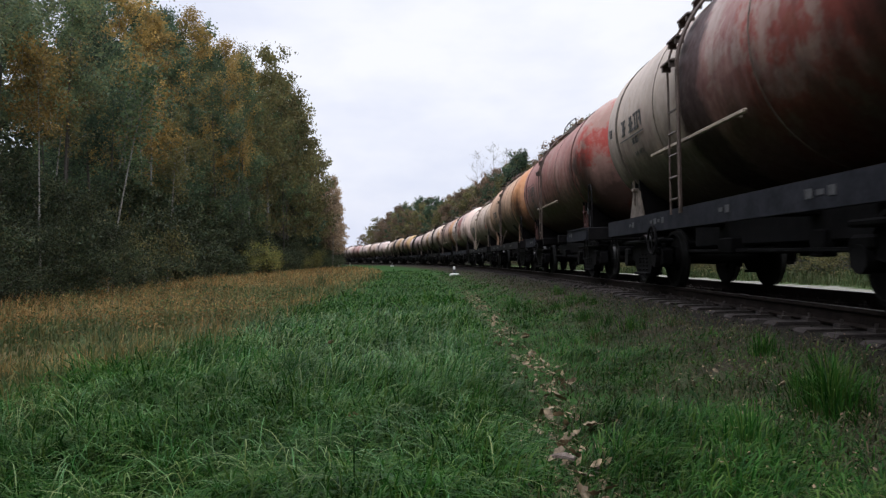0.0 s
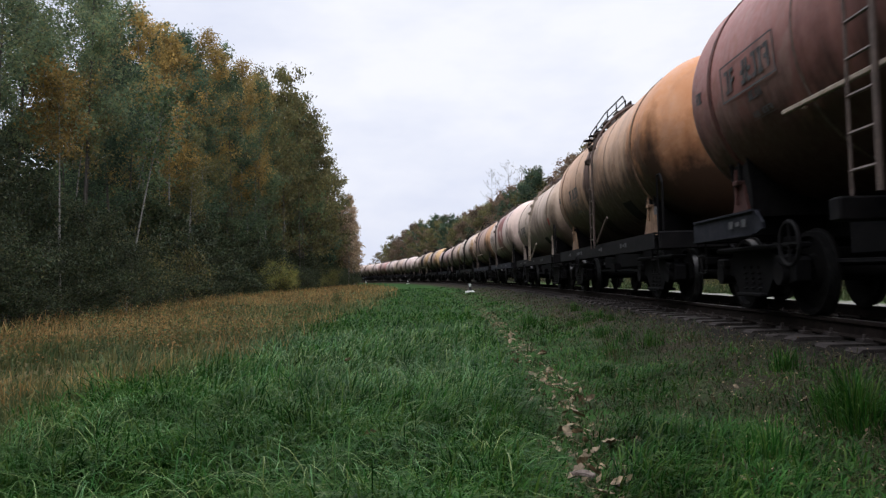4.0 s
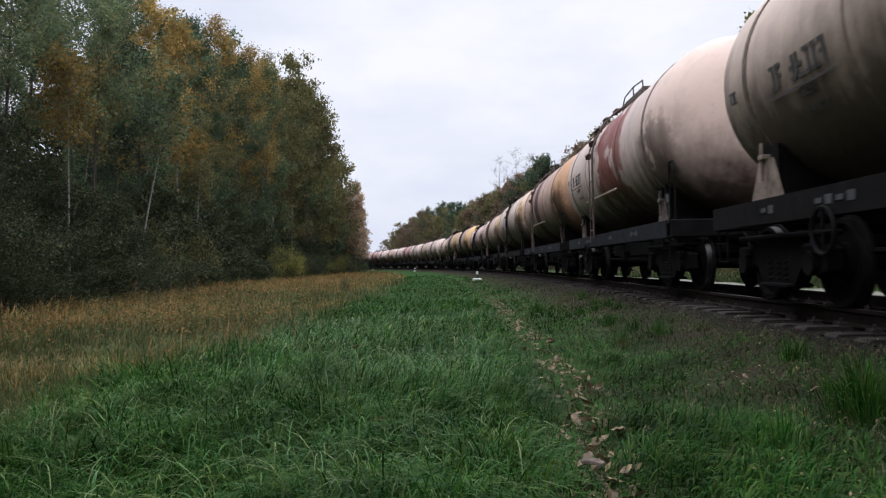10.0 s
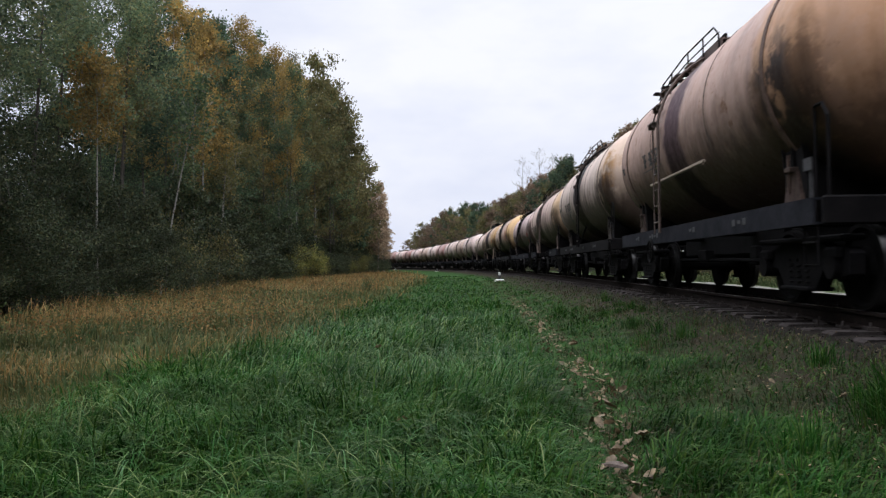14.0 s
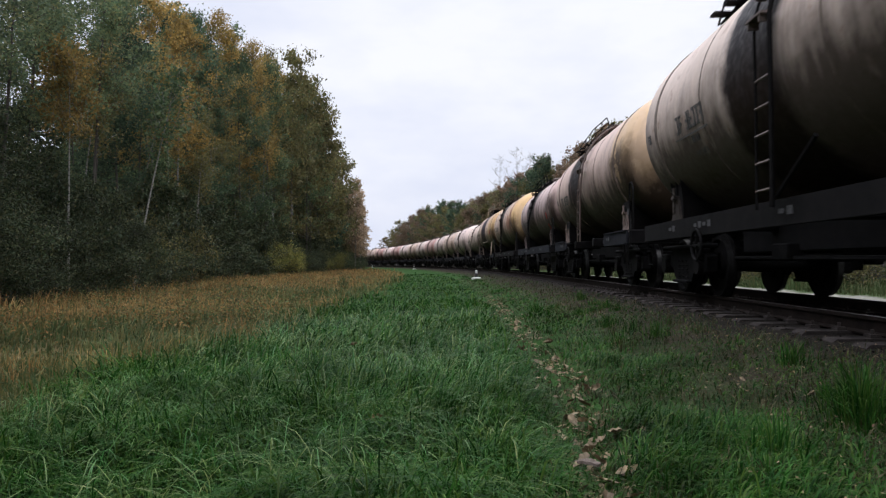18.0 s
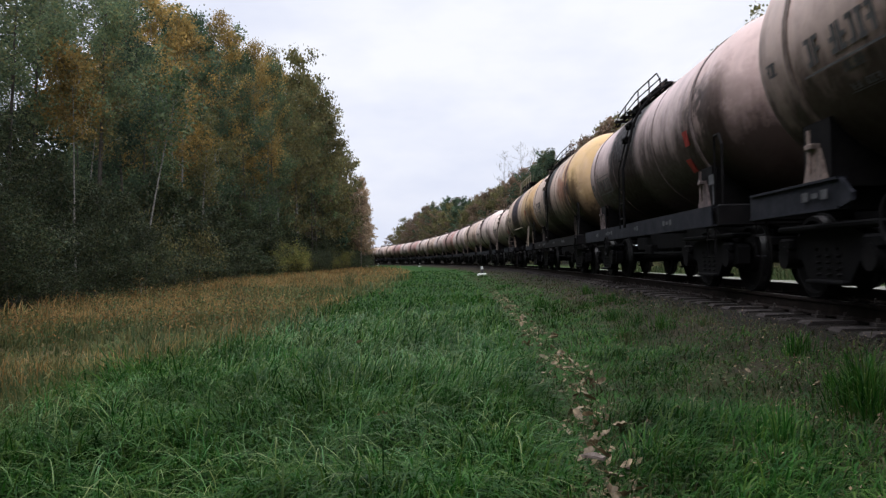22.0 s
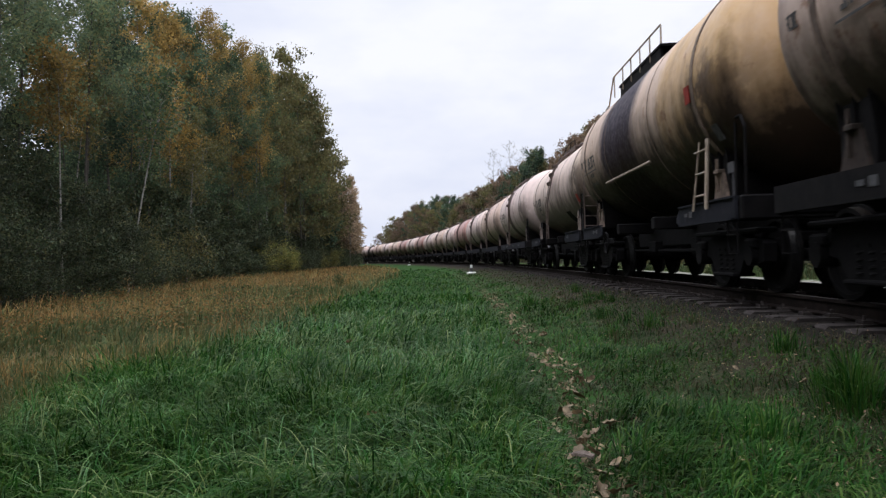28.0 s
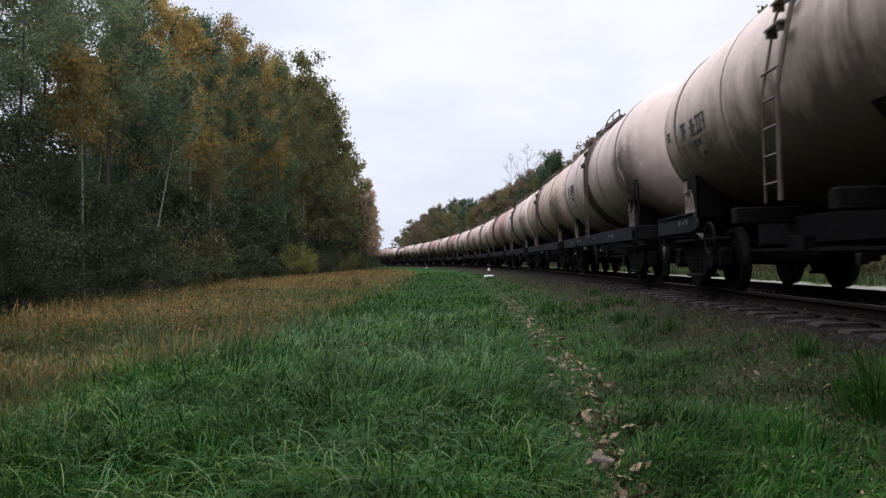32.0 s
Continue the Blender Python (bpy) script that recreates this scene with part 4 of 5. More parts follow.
# on the clean barrels the belly darkening is shade put into the paint
PAINTS = [
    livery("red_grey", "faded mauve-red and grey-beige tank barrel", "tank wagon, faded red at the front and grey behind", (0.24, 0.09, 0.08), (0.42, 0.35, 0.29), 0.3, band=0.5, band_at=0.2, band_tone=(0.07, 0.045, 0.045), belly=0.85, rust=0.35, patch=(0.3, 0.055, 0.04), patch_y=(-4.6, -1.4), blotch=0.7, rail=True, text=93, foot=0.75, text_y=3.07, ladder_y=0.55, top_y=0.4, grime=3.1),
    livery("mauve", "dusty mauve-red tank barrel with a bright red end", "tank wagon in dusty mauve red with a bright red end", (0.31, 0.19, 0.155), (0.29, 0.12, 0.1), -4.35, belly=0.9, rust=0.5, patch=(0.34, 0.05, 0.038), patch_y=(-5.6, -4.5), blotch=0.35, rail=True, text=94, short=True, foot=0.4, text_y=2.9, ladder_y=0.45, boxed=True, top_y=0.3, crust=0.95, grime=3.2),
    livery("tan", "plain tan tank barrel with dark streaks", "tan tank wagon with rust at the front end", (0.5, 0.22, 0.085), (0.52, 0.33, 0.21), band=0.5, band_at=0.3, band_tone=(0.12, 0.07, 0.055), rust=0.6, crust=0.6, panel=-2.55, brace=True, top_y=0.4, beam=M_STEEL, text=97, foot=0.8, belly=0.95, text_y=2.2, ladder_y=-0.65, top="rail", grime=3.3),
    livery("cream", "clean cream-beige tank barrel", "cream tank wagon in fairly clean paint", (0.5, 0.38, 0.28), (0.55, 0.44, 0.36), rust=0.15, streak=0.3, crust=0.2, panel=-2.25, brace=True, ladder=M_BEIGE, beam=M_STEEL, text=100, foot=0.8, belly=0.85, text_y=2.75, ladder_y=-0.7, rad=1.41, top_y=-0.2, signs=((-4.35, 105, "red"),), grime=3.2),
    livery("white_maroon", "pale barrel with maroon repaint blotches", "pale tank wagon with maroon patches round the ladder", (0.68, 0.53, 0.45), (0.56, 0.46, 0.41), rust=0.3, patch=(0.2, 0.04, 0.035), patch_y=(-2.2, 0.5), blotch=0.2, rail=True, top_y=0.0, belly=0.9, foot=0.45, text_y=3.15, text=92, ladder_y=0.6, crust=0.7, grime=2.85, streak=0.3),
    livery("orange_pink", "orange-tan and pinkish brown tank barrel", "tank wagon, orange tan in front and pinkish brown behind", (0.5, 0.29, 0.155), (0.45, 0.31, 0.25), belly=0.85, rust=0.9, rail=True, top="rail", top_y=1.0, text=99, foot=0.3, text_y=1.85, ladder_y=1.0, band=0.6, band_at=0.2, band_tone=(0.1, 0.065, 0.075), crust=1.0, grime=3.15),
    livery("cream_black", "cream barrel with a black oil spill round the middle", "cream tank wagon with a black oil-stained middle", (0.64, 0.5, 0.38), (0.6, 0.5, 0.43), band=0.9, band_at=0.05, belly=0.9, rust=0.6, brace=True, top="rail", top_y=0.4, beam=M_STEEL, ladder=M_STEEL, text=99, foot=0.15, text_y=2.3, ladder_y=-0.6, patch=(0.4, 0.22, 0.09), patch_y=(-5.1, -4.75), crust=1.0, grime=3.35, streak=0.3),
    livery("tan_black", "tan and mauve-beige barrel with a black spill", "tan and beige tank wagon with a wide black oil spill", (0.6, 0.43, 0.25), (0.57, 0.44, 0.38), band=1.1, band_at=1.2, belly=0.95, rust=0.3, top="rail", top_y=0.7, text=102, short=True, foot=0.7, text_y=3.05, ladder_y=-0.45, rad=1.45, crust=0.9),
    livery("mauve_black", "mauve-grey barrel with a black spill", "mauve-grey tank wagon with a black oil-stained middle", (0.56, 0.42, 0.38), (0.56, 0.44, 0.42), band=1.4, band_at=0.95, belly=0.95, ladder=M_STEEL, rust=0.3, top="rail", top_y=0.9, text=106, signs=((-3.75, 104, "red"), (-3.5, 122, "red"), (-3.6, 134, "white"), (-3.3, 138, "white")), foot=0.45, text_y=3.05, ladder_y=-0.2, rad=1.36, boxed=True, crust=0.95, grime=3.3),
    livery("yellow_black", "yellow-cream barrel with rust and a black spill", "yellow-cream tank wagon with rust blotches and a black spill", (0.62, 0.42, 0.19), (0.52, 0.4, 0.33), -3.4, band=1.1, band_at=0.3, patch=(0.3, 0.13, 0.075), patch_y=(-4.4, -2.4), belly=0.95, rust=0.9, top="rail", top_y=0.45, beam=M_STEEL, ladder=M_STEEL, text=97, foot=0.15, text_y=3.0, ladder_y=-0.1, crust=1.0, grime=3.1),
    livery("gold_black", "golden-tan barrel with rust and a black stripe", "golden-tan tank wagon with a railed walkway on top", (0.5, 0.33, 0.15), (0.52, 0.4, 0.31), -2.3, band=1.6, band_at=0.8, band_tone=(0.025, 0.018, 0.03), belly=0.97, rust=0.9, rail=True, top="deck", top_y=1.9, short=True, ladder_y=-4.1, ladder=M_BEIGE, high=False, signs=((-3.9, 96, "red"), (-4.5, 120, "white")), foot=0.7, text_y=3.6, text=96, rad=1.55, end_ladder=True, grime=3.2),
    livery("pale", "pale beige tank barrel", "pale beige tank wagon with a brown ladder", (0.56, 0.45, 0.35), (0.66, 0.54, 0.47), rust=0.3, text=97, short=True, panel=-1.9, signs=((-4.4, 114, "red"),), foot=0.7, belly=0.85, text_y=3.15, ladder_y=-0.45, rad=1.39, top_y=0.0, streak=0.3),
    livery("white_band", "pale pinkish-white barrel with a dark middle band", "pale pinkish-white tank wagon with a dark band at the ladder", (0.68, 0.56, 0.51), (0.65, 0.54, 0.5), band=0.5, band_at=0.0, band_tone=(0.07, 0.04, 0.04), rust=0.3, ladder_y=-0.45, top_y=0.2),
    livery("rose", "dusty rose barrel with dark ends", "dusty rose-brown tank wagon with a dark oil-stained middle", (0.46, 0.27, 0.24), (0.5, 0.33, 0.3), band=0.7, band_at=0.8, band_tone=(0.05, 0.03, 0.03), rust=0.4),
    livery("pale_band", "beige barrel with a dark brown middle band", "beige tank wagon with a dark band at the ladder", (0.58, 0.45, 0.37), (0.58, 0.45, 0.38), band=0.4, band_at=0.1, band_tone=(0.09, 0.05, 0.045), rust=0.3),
]
STARTS = [-2.7, 9.5, 22.2, 34.65, 47.0, 59.75, 72.05, 84.4, 96.4, 108.2, 120.6, 132.2, 143.3, 155.9]
ORDER = [11, 0, 1, 2, 3, 4, 5, 6, 7, 8, 9, 10, 11, 12]
EXTRA = [14, 12, 13, 12, 14, 12, 13, 12, 13, 14, 12, 14, 8, 12, 13, 14, 12, 14]
TRAIN = []


def make_train():
    starts, order = list(STARTS), list(ORDER)
    for k in EXTRA:
        starts.append(starts[-1] + 12.22)
        order.append(k)
    for i, (s, k) in enumerate(zip(starts, order)):
        near = i < 14
        wg, wheels = tank_wagon(PAINTS[k], near)
        TRAIN.append((wg, s, wheels if near else []))


make_train()

# ---- trees ----
def leaf_mesh(name, centres, spread, count, size, material, seed, droop=0.0, fine=True):
    """Many small leaf quads scattered round the given centres."""
    rng = np.random.default_rng(seed)
    c = np.asarray(centres, float)
    pick = rng.integers(0, len(c), count)
    p = c[pick] + rng.normal(0, 1, (count, 3)) * np.array([spread, spread, spread * 0.8])
    d = rng.normal(0, 1, (count, 3))
    d[:, 2] -= droop
    d /= np.linalg.norm(d, axis=1)[:, None]
    e = np.cross(d, rng.normal(0, 1, (count, 3)))
    e /= np.linalg.norm(e, axis=1)[:, None]
    k = size * rng.uniform(0.6, 1.35, count)[:, None]
    if not fine:
        v = np.stack([p - d * k * 0.6, p + e * k * 0.42 + d * k * 0.3, p - e * k * 0.42 + d * k * 0.35], 1).reshape(-1, 3)
        return quick_mesh(name, v, [], np.arange(count * 3).reshape(-1, 3), material)
    v = np.stack([p - d * k * 0.5, p + e * k * 0.34 + d * k * 0.05, p + d * k * 0.55, p - e * k * 0.34 + d * k * 0.05], 1).reshape(-1, 3)
    return quick_mesh(name, v, np.arange(count * 4).reshape(-1, 4), [], material)


def tree_parts(kind, seed, tall, radius, low, leaves, size, count, bark, bare=False):
    """Trunk with limbs, and a crown of small leaves held by the limbs' ends."""
    rng = random.Random(seed)
    lean = (rng.uniform(-0.05, 0.05), rng.uniform(-0.05, 0.05))
    r0 = 0.0042 * tall + 0.014
    wood = Build()

    def stem(z):
        u = z / tall
        return Vector((lean[0] * z + 0.18 * math.sin(3.1 * u + seed) * u, lean[1] * z + 0.18 * math.cos(2.3 * u + seed) * u, z))

    hs = [tall * i / 9 for i in range(10)]
    wood.tube([stem(z) + (Vector((0, 0, -0.25)) if z == 0 else Vector()) for z in hs], [r0 * (1.25 if z == 0 else 1) * (1 - 0.9 * z / tall) for z in hs], 6, False)
    tips = []
    n = int(16 + tall * 1.1)
    for i in range(n):
        u = low + (1 - low) * ((i + rng.random()) / n)
        z = u * tall
        a = rng.uniform(0, 2 * math.pi)
        w = (u - low) / (1 - low)
        reach = radius * (math.sin(math.pi * min(1, 0.16 + 0.84 * w) ** 0.8) ** 0.7 + 0.12) * rng.uniform(0.55, 1.15)
        base = stem(z * 0.97)
        rise = rng.uniform(0.25, 0.9) * reach
        end = base + Vector((math.cos(a) * reach, math.sin(a) * reach, rise))
        mid = base.lerp(end, 0.5) + Vector((0, 0, -0.12 * reach))
        wood.tube([base, mid, end], [r0 * (0.6 if bare else 0.3) * (1.1 - u), r0 * 0.18 * (1.1 - u), 0.018 if bare else 0.008], 4, False)
        for f in (0.45, 0.7, 0.9, 1.05):
            q = base.lerp(end, f) + Vector((rng.uniform(-0.3, 0.3), rng.uniform(-0.3, 0.3), rng.uniform(-0.25, 0.25)))
            tips.append(q)
            if bare or rng.random() < 0.5:
                tw = q + Vector((rng.uniform(-0.5, 0.5), rng.uniform(-0.5, 0.5), rng.uniform(0.1, 0.7)))
                wood.tube([base.lerp(end, min(1, f)), tw], [0.022, 0.012] if bare else [0.014, 0.005], 3, False)
                tips.append(tw)
    tips += [stem(tall * 0.97), stem(tall)]
    crown = None if bare else leaf_mesh("crown", tips, 0.19 + 0.03 * radius, count, size if kind in ("willow", "hazel", "bush") else 1.12 * size, leaves, seed, 0.3, kind in ("willow", "hazel", "bush"))
    return wood.mesh("trunk", bark, 40), crown


def make_tree(name, label, category, group, wood, crown, look=""):
    tr = thing(name, label, category, group)
    child("trunk", wood, tr)
    if crown:
        child("crown", crown, tr, look)
    return tr


PROTO = {}


def proto(key, name, label, *args, **more):
    wood, crown = tree_parts(*args, **more)
    PROTO[key] = make_tree(name, label, "tree" if "shrub" not in name else "shrub", "woodland trees", wood, crown)


#        kind seed tall radius low leaves size count bark
proto("green_c", "aspen_tree", "tall aspen with a high crown and a bare dark stem", "aspen", 26, 18, 2.2, 0.48, LEAVES["light"], 0.115, 10500, M_BARK)
proto("stem_y", "birch_tree", "slim birch with a tuft of yellow leaves on top", "birch", 27, 10, 0.95, 0.66, LEAVES["yellow"], 0.105, 3600, M_BIRCH)
proto("green_a", "aspen_tree", "tall aspen with dull green autumn leaves", "aspen", 1, 20, 2.5, 0.2, LEAVES["green"], 0.125, 10500, M_BARK)
proto("green_b", "aspen_tree", "slim aspen in dark green leaf", "aspen", 2, 18, 2.1, 0.24, LEAVES["dark"], 0.125, 10500, M_BARK)
proto("dark_a", "alder_tree", "dark green alder with a dense crown", "alder", 3, 20, 2.7, 0.16, LEAVES["dark"], 0.125, 10500, M_BARK)
proto("yellow_a", "birch_tree", "white-barked birch with yellow autumn leaves", "birch", 4, 19, 2.0, 0.36, LEAVES["yellow"], 0.125, 10500, M_BIRCH)
proto("yellow_b", "birch_tree", "slender birch with thin yellowing leaves", "birch", 5, 17, 1.7, 0.45, LEAVES["yellow"], 0.125, 10500, M_BIRCH)
proto("olive_a", "birch_tree", "birch turning from green to yellow", "birch", 6, 19, 2.3, 0.3, LEAVES["olive"], 0.125, 10500, M_BIRCH)
proto("olive_b", "oak_tree", "broad oak in olive-brown autumn leaf", "oak", 7, 17, 3.6, 0.16, LEAVES["olive"], 0.24, 4200, M_BARK)
proto("rust_b", "maple_tree", "slim tree with orange-brown leaves", "maple", 9, 15, 2.2, 0.14, LEAVES["rust"], 0.24, 4200, M_BARK)
proto("back_a", "aspen_tree", "tall green tree deep in the wood", "aspen", 10, 20, 2.9, 0.25, LEAVES["dark"], 0.5, 1500, M_BARK)
proto("back_b", "birch_tree", "tall thin tree deep in the wood", "birch", 11, 19, 2.4, 0.35, LEAVES["green"], 0.5, 1500, M_BARK)
proto("far_rust", "oak_tree", "oak in rusty brown autumn leaf beyond the line", "oak", 17, 16, 3.3, 0.14, LEAVES["rust"], 0.27, 3400, M_BARK)
proto("far_olive", "oak_tree", "broad oak in olive-brown leaf beyond the line", "oak", 18, 17, 3.5, 0.14, LEAVES["olive"], 0.27, 3400, M_BARK)
proto("far_dark", "alder_tree", "dark green alder beyond the line", "alder", 19, 17, 2.9, 0.14, LEAVES["dark"], 0.27, 3400, M_BARK)
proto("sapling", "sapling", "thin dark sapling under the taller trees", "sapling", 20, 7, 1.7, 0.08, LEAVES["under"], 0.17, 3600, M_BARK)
proto("stem_a", "birch_sapling", "slim pale birch stem with a thin top of leaves", "birch", 22, 13, 1.2, 0.6, LEAVES["olive"], 0.14, 2200, M_BIRCH)
proto("stem_b", "birch_sapling", "slim leaning birch stem with few leaves", "birch", 23, 12, 1.0, 0.7, LEAVES["green"], 0.16, 1000, M_BIRCH)
proto("pale", "birch_tree", "thin pale russet birch at the far end of the wood", "birch", 41, 16, 1.9, 0.16, LEAVES["pale"], 0.3, 1700, M_BIRCH)
proto("shrub_l", "shrub", "yellow-green leafy shrub at the foot of the wood", "willow", 42, 2.4, 1.5, 0.03, LEAVES["lime"], 0.12, 4200, M_BARK)
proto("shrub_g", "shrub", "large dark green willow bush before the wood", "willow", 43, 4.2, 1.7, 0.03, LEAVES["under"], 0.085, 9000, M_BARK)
proto("bare", "birch_tree", "tall bare birch with fine leafless twigs", "birch", 12, 21, 2.6, 0.35, LEAVES["olive"], 0.2, 10, M_BARK, bare=True)
proto("green_m", "aspen_tree", "aspen in dull green leaf behind the front row", "aspen", 31, 20, 2.5, 0.24, LEAVES["green"], 0.2, 4300, M_BARK)
proto("dark_m", "alder_tree", "dark green alder behind the front row", "alder", 32, 20, 2.7, 0.2, LEAVES["dark"], 0.2, 4300, M_BARK)
proto("yellow_m", "birch_tree", "yellowing birch behind the front row", "birch", 33, 19, 2.0, 0.36, LEAVES["yellow"], 0.2, 4300, M_BIRCH)
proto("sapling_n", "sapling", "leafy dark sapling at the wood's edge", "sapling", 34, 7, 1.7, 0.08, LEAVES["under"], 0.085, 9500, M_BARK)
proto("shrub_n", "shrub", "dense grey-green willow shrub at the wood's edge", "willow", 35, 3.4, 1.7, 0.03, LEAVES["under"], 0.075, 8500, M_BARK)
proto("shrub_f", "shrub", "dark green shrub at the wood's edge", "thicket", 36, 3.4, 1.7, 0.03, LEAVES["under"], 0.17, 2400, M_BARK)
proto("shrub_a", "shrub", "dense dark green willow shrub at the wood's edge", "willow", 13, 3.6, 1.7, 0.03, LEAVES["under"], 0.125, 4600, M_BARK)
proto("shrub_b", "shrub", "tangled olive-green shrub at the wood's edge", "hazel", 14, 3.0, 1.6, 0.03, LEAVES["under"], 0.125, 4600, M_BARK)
proto("shrub_c", "shrub", "low yellow-green bush at the edge of the trees", "bush", 15, 1.8, 1.3, 0.02, LEAVES["olive"], 0.09, 2400, M_BARK)
for ob in PROTO.values():
    ob.matrix_basis = pose(-60 - 5 * len(ob.name), -40, 0)

PLACED = set()
EDGE_Y = np.array([-40, 8, 22, 37, 52, 81, 115, 150, 175, 220, 300])
EDGE_X = np.array([-10.2, -11.4, -13.3, -16.5, -18.3, -21.0, -22.3, -23.0, -24.7, -33.0, -60.0])
TALL_Y = np.array([0, 40, 60, 80, 100, 115, 130, 150, 175, 200, 300])
TALL_H = np.array([16.0, 16.5, 22.5, 27.5, 29.0, 28.5, 25.0, 18.0, 15.0, 12.5, 12.0])


def plant(key, x, y, tall, rng, sink=0.05, lean=0.0):
    src = PROTO[key]
    nat = {"shrub_a": 3.6, "shrub_n": 3.4, "shrub_f": 3.4, "shrub_b": 3.0, "shrub_c": 1.8, "shrub_l": 2.4, "shrub_g": 4.2, "pale": 16}.get(key) or {"green_a": 20, "green_b": 18, "dark_a": 20, "yellow_a": 19, "yellow_b": 17, "olive_a": 19, "olive_b": 17, "rust_b": 15, "back_a": 20, "back_b": 19, "bare": 21, "far_rust": 16, "far_olive": 17, "far_dark": 17, "sapling": 7, "stem_a": 13, "green_c": 18, "green_m": 20, "dark_m": 20, "yellow_m": 19, "sapling_n": 7, "stem_y": 10, "stem_b": 12}[key]
    k = tall / nat
    m = pose(x, y, float(ground_z(x, y)) - sink, 0, lean, 0 if lean else rng.uniform(0, 360))
    ob = src if key not in PLACED else copy_thing(src, m)
    PLACED.add(key)
    ob.matrix_basis = m
    ob.scale = (0.5 * k + 0.5, 0.5 * k + 0.5, k)
    return ob


def pick_left(y, row, rng):
    r = rng.random()
    if row >= 2 or y < 14:
        return rng.choice(["back_a", "back_b"])
    if row == 1 and y >= 46 and y < 112:
        return "yellow_m" if r < 0.4 else rng.choice(["green_m", "dark_m"])
    if y < 38:
        return "green_c" if r < 0.7 else rng.choice(["green_a", "green_b"])
    if y < 46:
        return "yellow_b" if r < 0.06 else "olive_a" if r < 0.2 else rng.choice(["green_a", "green_b", "dark_a"])
    if y < 88:
        return rng.choice(["yellow_a", "yellow_b", "olive_a"]) if r < (0.62 if row == 0 else 0.4) else rng.choice(["green_b", "dark_a", "green_a"])
    if y > 112 or (row == 1 and y > 75):
        return rng.choice(["far_dark", "far_olive", "far_olive", "far_rust"] if y < 140 else ["rust_b", "far_olive", "far_rust"])
    if y < 138:
        return rng.choice(["green_a", "olive_b", "olive_a", "olive_b"])
    return rng.choice(["rust_b", "far_olive", "far_rust", "rust_b"])


def make_woods():
    rng = random.Random(21)
    for row, (back, step) in enumerate(((2.0, 3.0), (5.0, 3.4), (9.0, 4.0), (14.0, 4.6))):
        y = -26.0 + row
        while y < 215:
            ex = float(np.interp(y, EDGE_Y, EDGE_X)) - (1.6 if row == 0 and 66 < y < 140 else back) + rng.uniform(-1.2, 1.2)
            h = float(np.interp(y, TALL_Y, TALL_H)) * rng.uniform(0.8, 1.02) * (1.0, 1.03, 1.0, 0.95)[row]
            if y > 60 or row < 2:
                plant(pick_left(y, row, rng), ex, y, h, rng)
            y += step * rng.uniform(0.7, 1.3) * (1.0 if y < 120 else 1.3)
    y = 6.0
    while y < 190:
        for k in range(2):
            ex = float(np.interp(y, EDGE_Y, EDGE_X)) - 0.3 - 1.6 * k + rng.uniform(-0.7, 0.7)
            plant("shrub_n" if y < 27 else "shrub_f" if y > 48 and rng.random() < 0.8 else rng.choice(["shrub_a", "shrub_b", "shrub_a", "shrub_c"]), ex, y + rng.uniform(-1, 1), rng.uniform(1.3, 3.0) + 0.9 * k, rng)
        y += 2.2 if y < 90 else 3.4
    # slim birch stems that stand out before the wood
    for i in range(9):
        y = 30 + 62 * (i + rng.random()) / 9
        plant(rng.choice(["stem_a", "stem_b"]), float(np.interp(y, EDGE_Y, EDGE_X)) + rng.uniform(-2.2, -0.8), y, rng.uniform(8, 13), rng, lean=rng.uniform(-7, 7))
    # saplings in the shade, which fill the wood below the crowns
    for back, step in ((1.2, 2.3), (4.0, 2.8), (8.0, 3.4), (13.0, 4.2)):
        y = 10.0
        while y < 140:
            if y < 50 and back > 5:
                y += 3.0
                continue
            plant("sapling_n" if y < 30 and back < 5 else "sapling", float(np.interp(y, EDGE_Y, EDGE_X)) - back + rng.uniform(-1, 1), y, rng.uniform(4.5, 9.0) if back > 2 else rng.uniform(3.2, 6.5), rng)
            y += step * rng.uniform(0.7, 1.3) * (1.0 if y < 90 else 1.6)
    # unseen woods added behind the standpoint, which also screen low light from the wagons
    for x0, x1 in ((-24, -11), (18, 34)):
        for i in range(24):
            plant(rng.choice(["back_a", "back_b"]), rng.uniform(x0, x1), rng.uniform(-110, -14), rng.uniform(14, 20), rng)
    # the far side of the line
    for row, (lat, step) in enumerate(((-16.0, 3.0), (-21.0, 3.6), (-28.0, 5.0))):
        s = -12.0
        while s < 256:
            x, yy, _ = line(s, lat + rng.uniform(-1.5, 1.5))
            low = float(np.interp(s, (0, 90, 108, 135, 161, 178, 207, 235, 256), (1.05, 1.03, 1.06, 1.02, 0.92, 0.86, 1.0, 0.9, 0.6)))
            key = rng.choice(["far_rust", "far_olive", "far_dark", "far_olive", "far_rust"]) if row < 2 else rng.choice(["back_a", "far_rust"])
            plant(key, x, yy, low * (rng.uniform(15.2, 17.6) + 1.5 * min(1, max(0, s - 100) / 60) if row else rng.uniform(13, 15.8) + min(1, max(0, s - 100) / 60)), rng)
            s += step * rng.uniform(0.7, 1.3) * (1.0 if s > 60 else 1.5)
    s = -6.0
    while s < 120:
        x, yy, _ = line(s, -11.5 + rng.uniform(-1.5, 2.0))
        plant(rng.choice(["shrub_c", "shrub_b", "shrub_c"]), x, yy, rng.uniform(1.2, 2.6), rng)
        x, yy, _ = line(s, -9.0 + rng.uniform(-0.9, 0.9))
        if s < 75:
            plant(rng.choice(["shrub_b", "shrub_c"]), x, yy, rng.uniform(0.8, 1.5), rng)
        s += 2.2 if s < 50 else 4
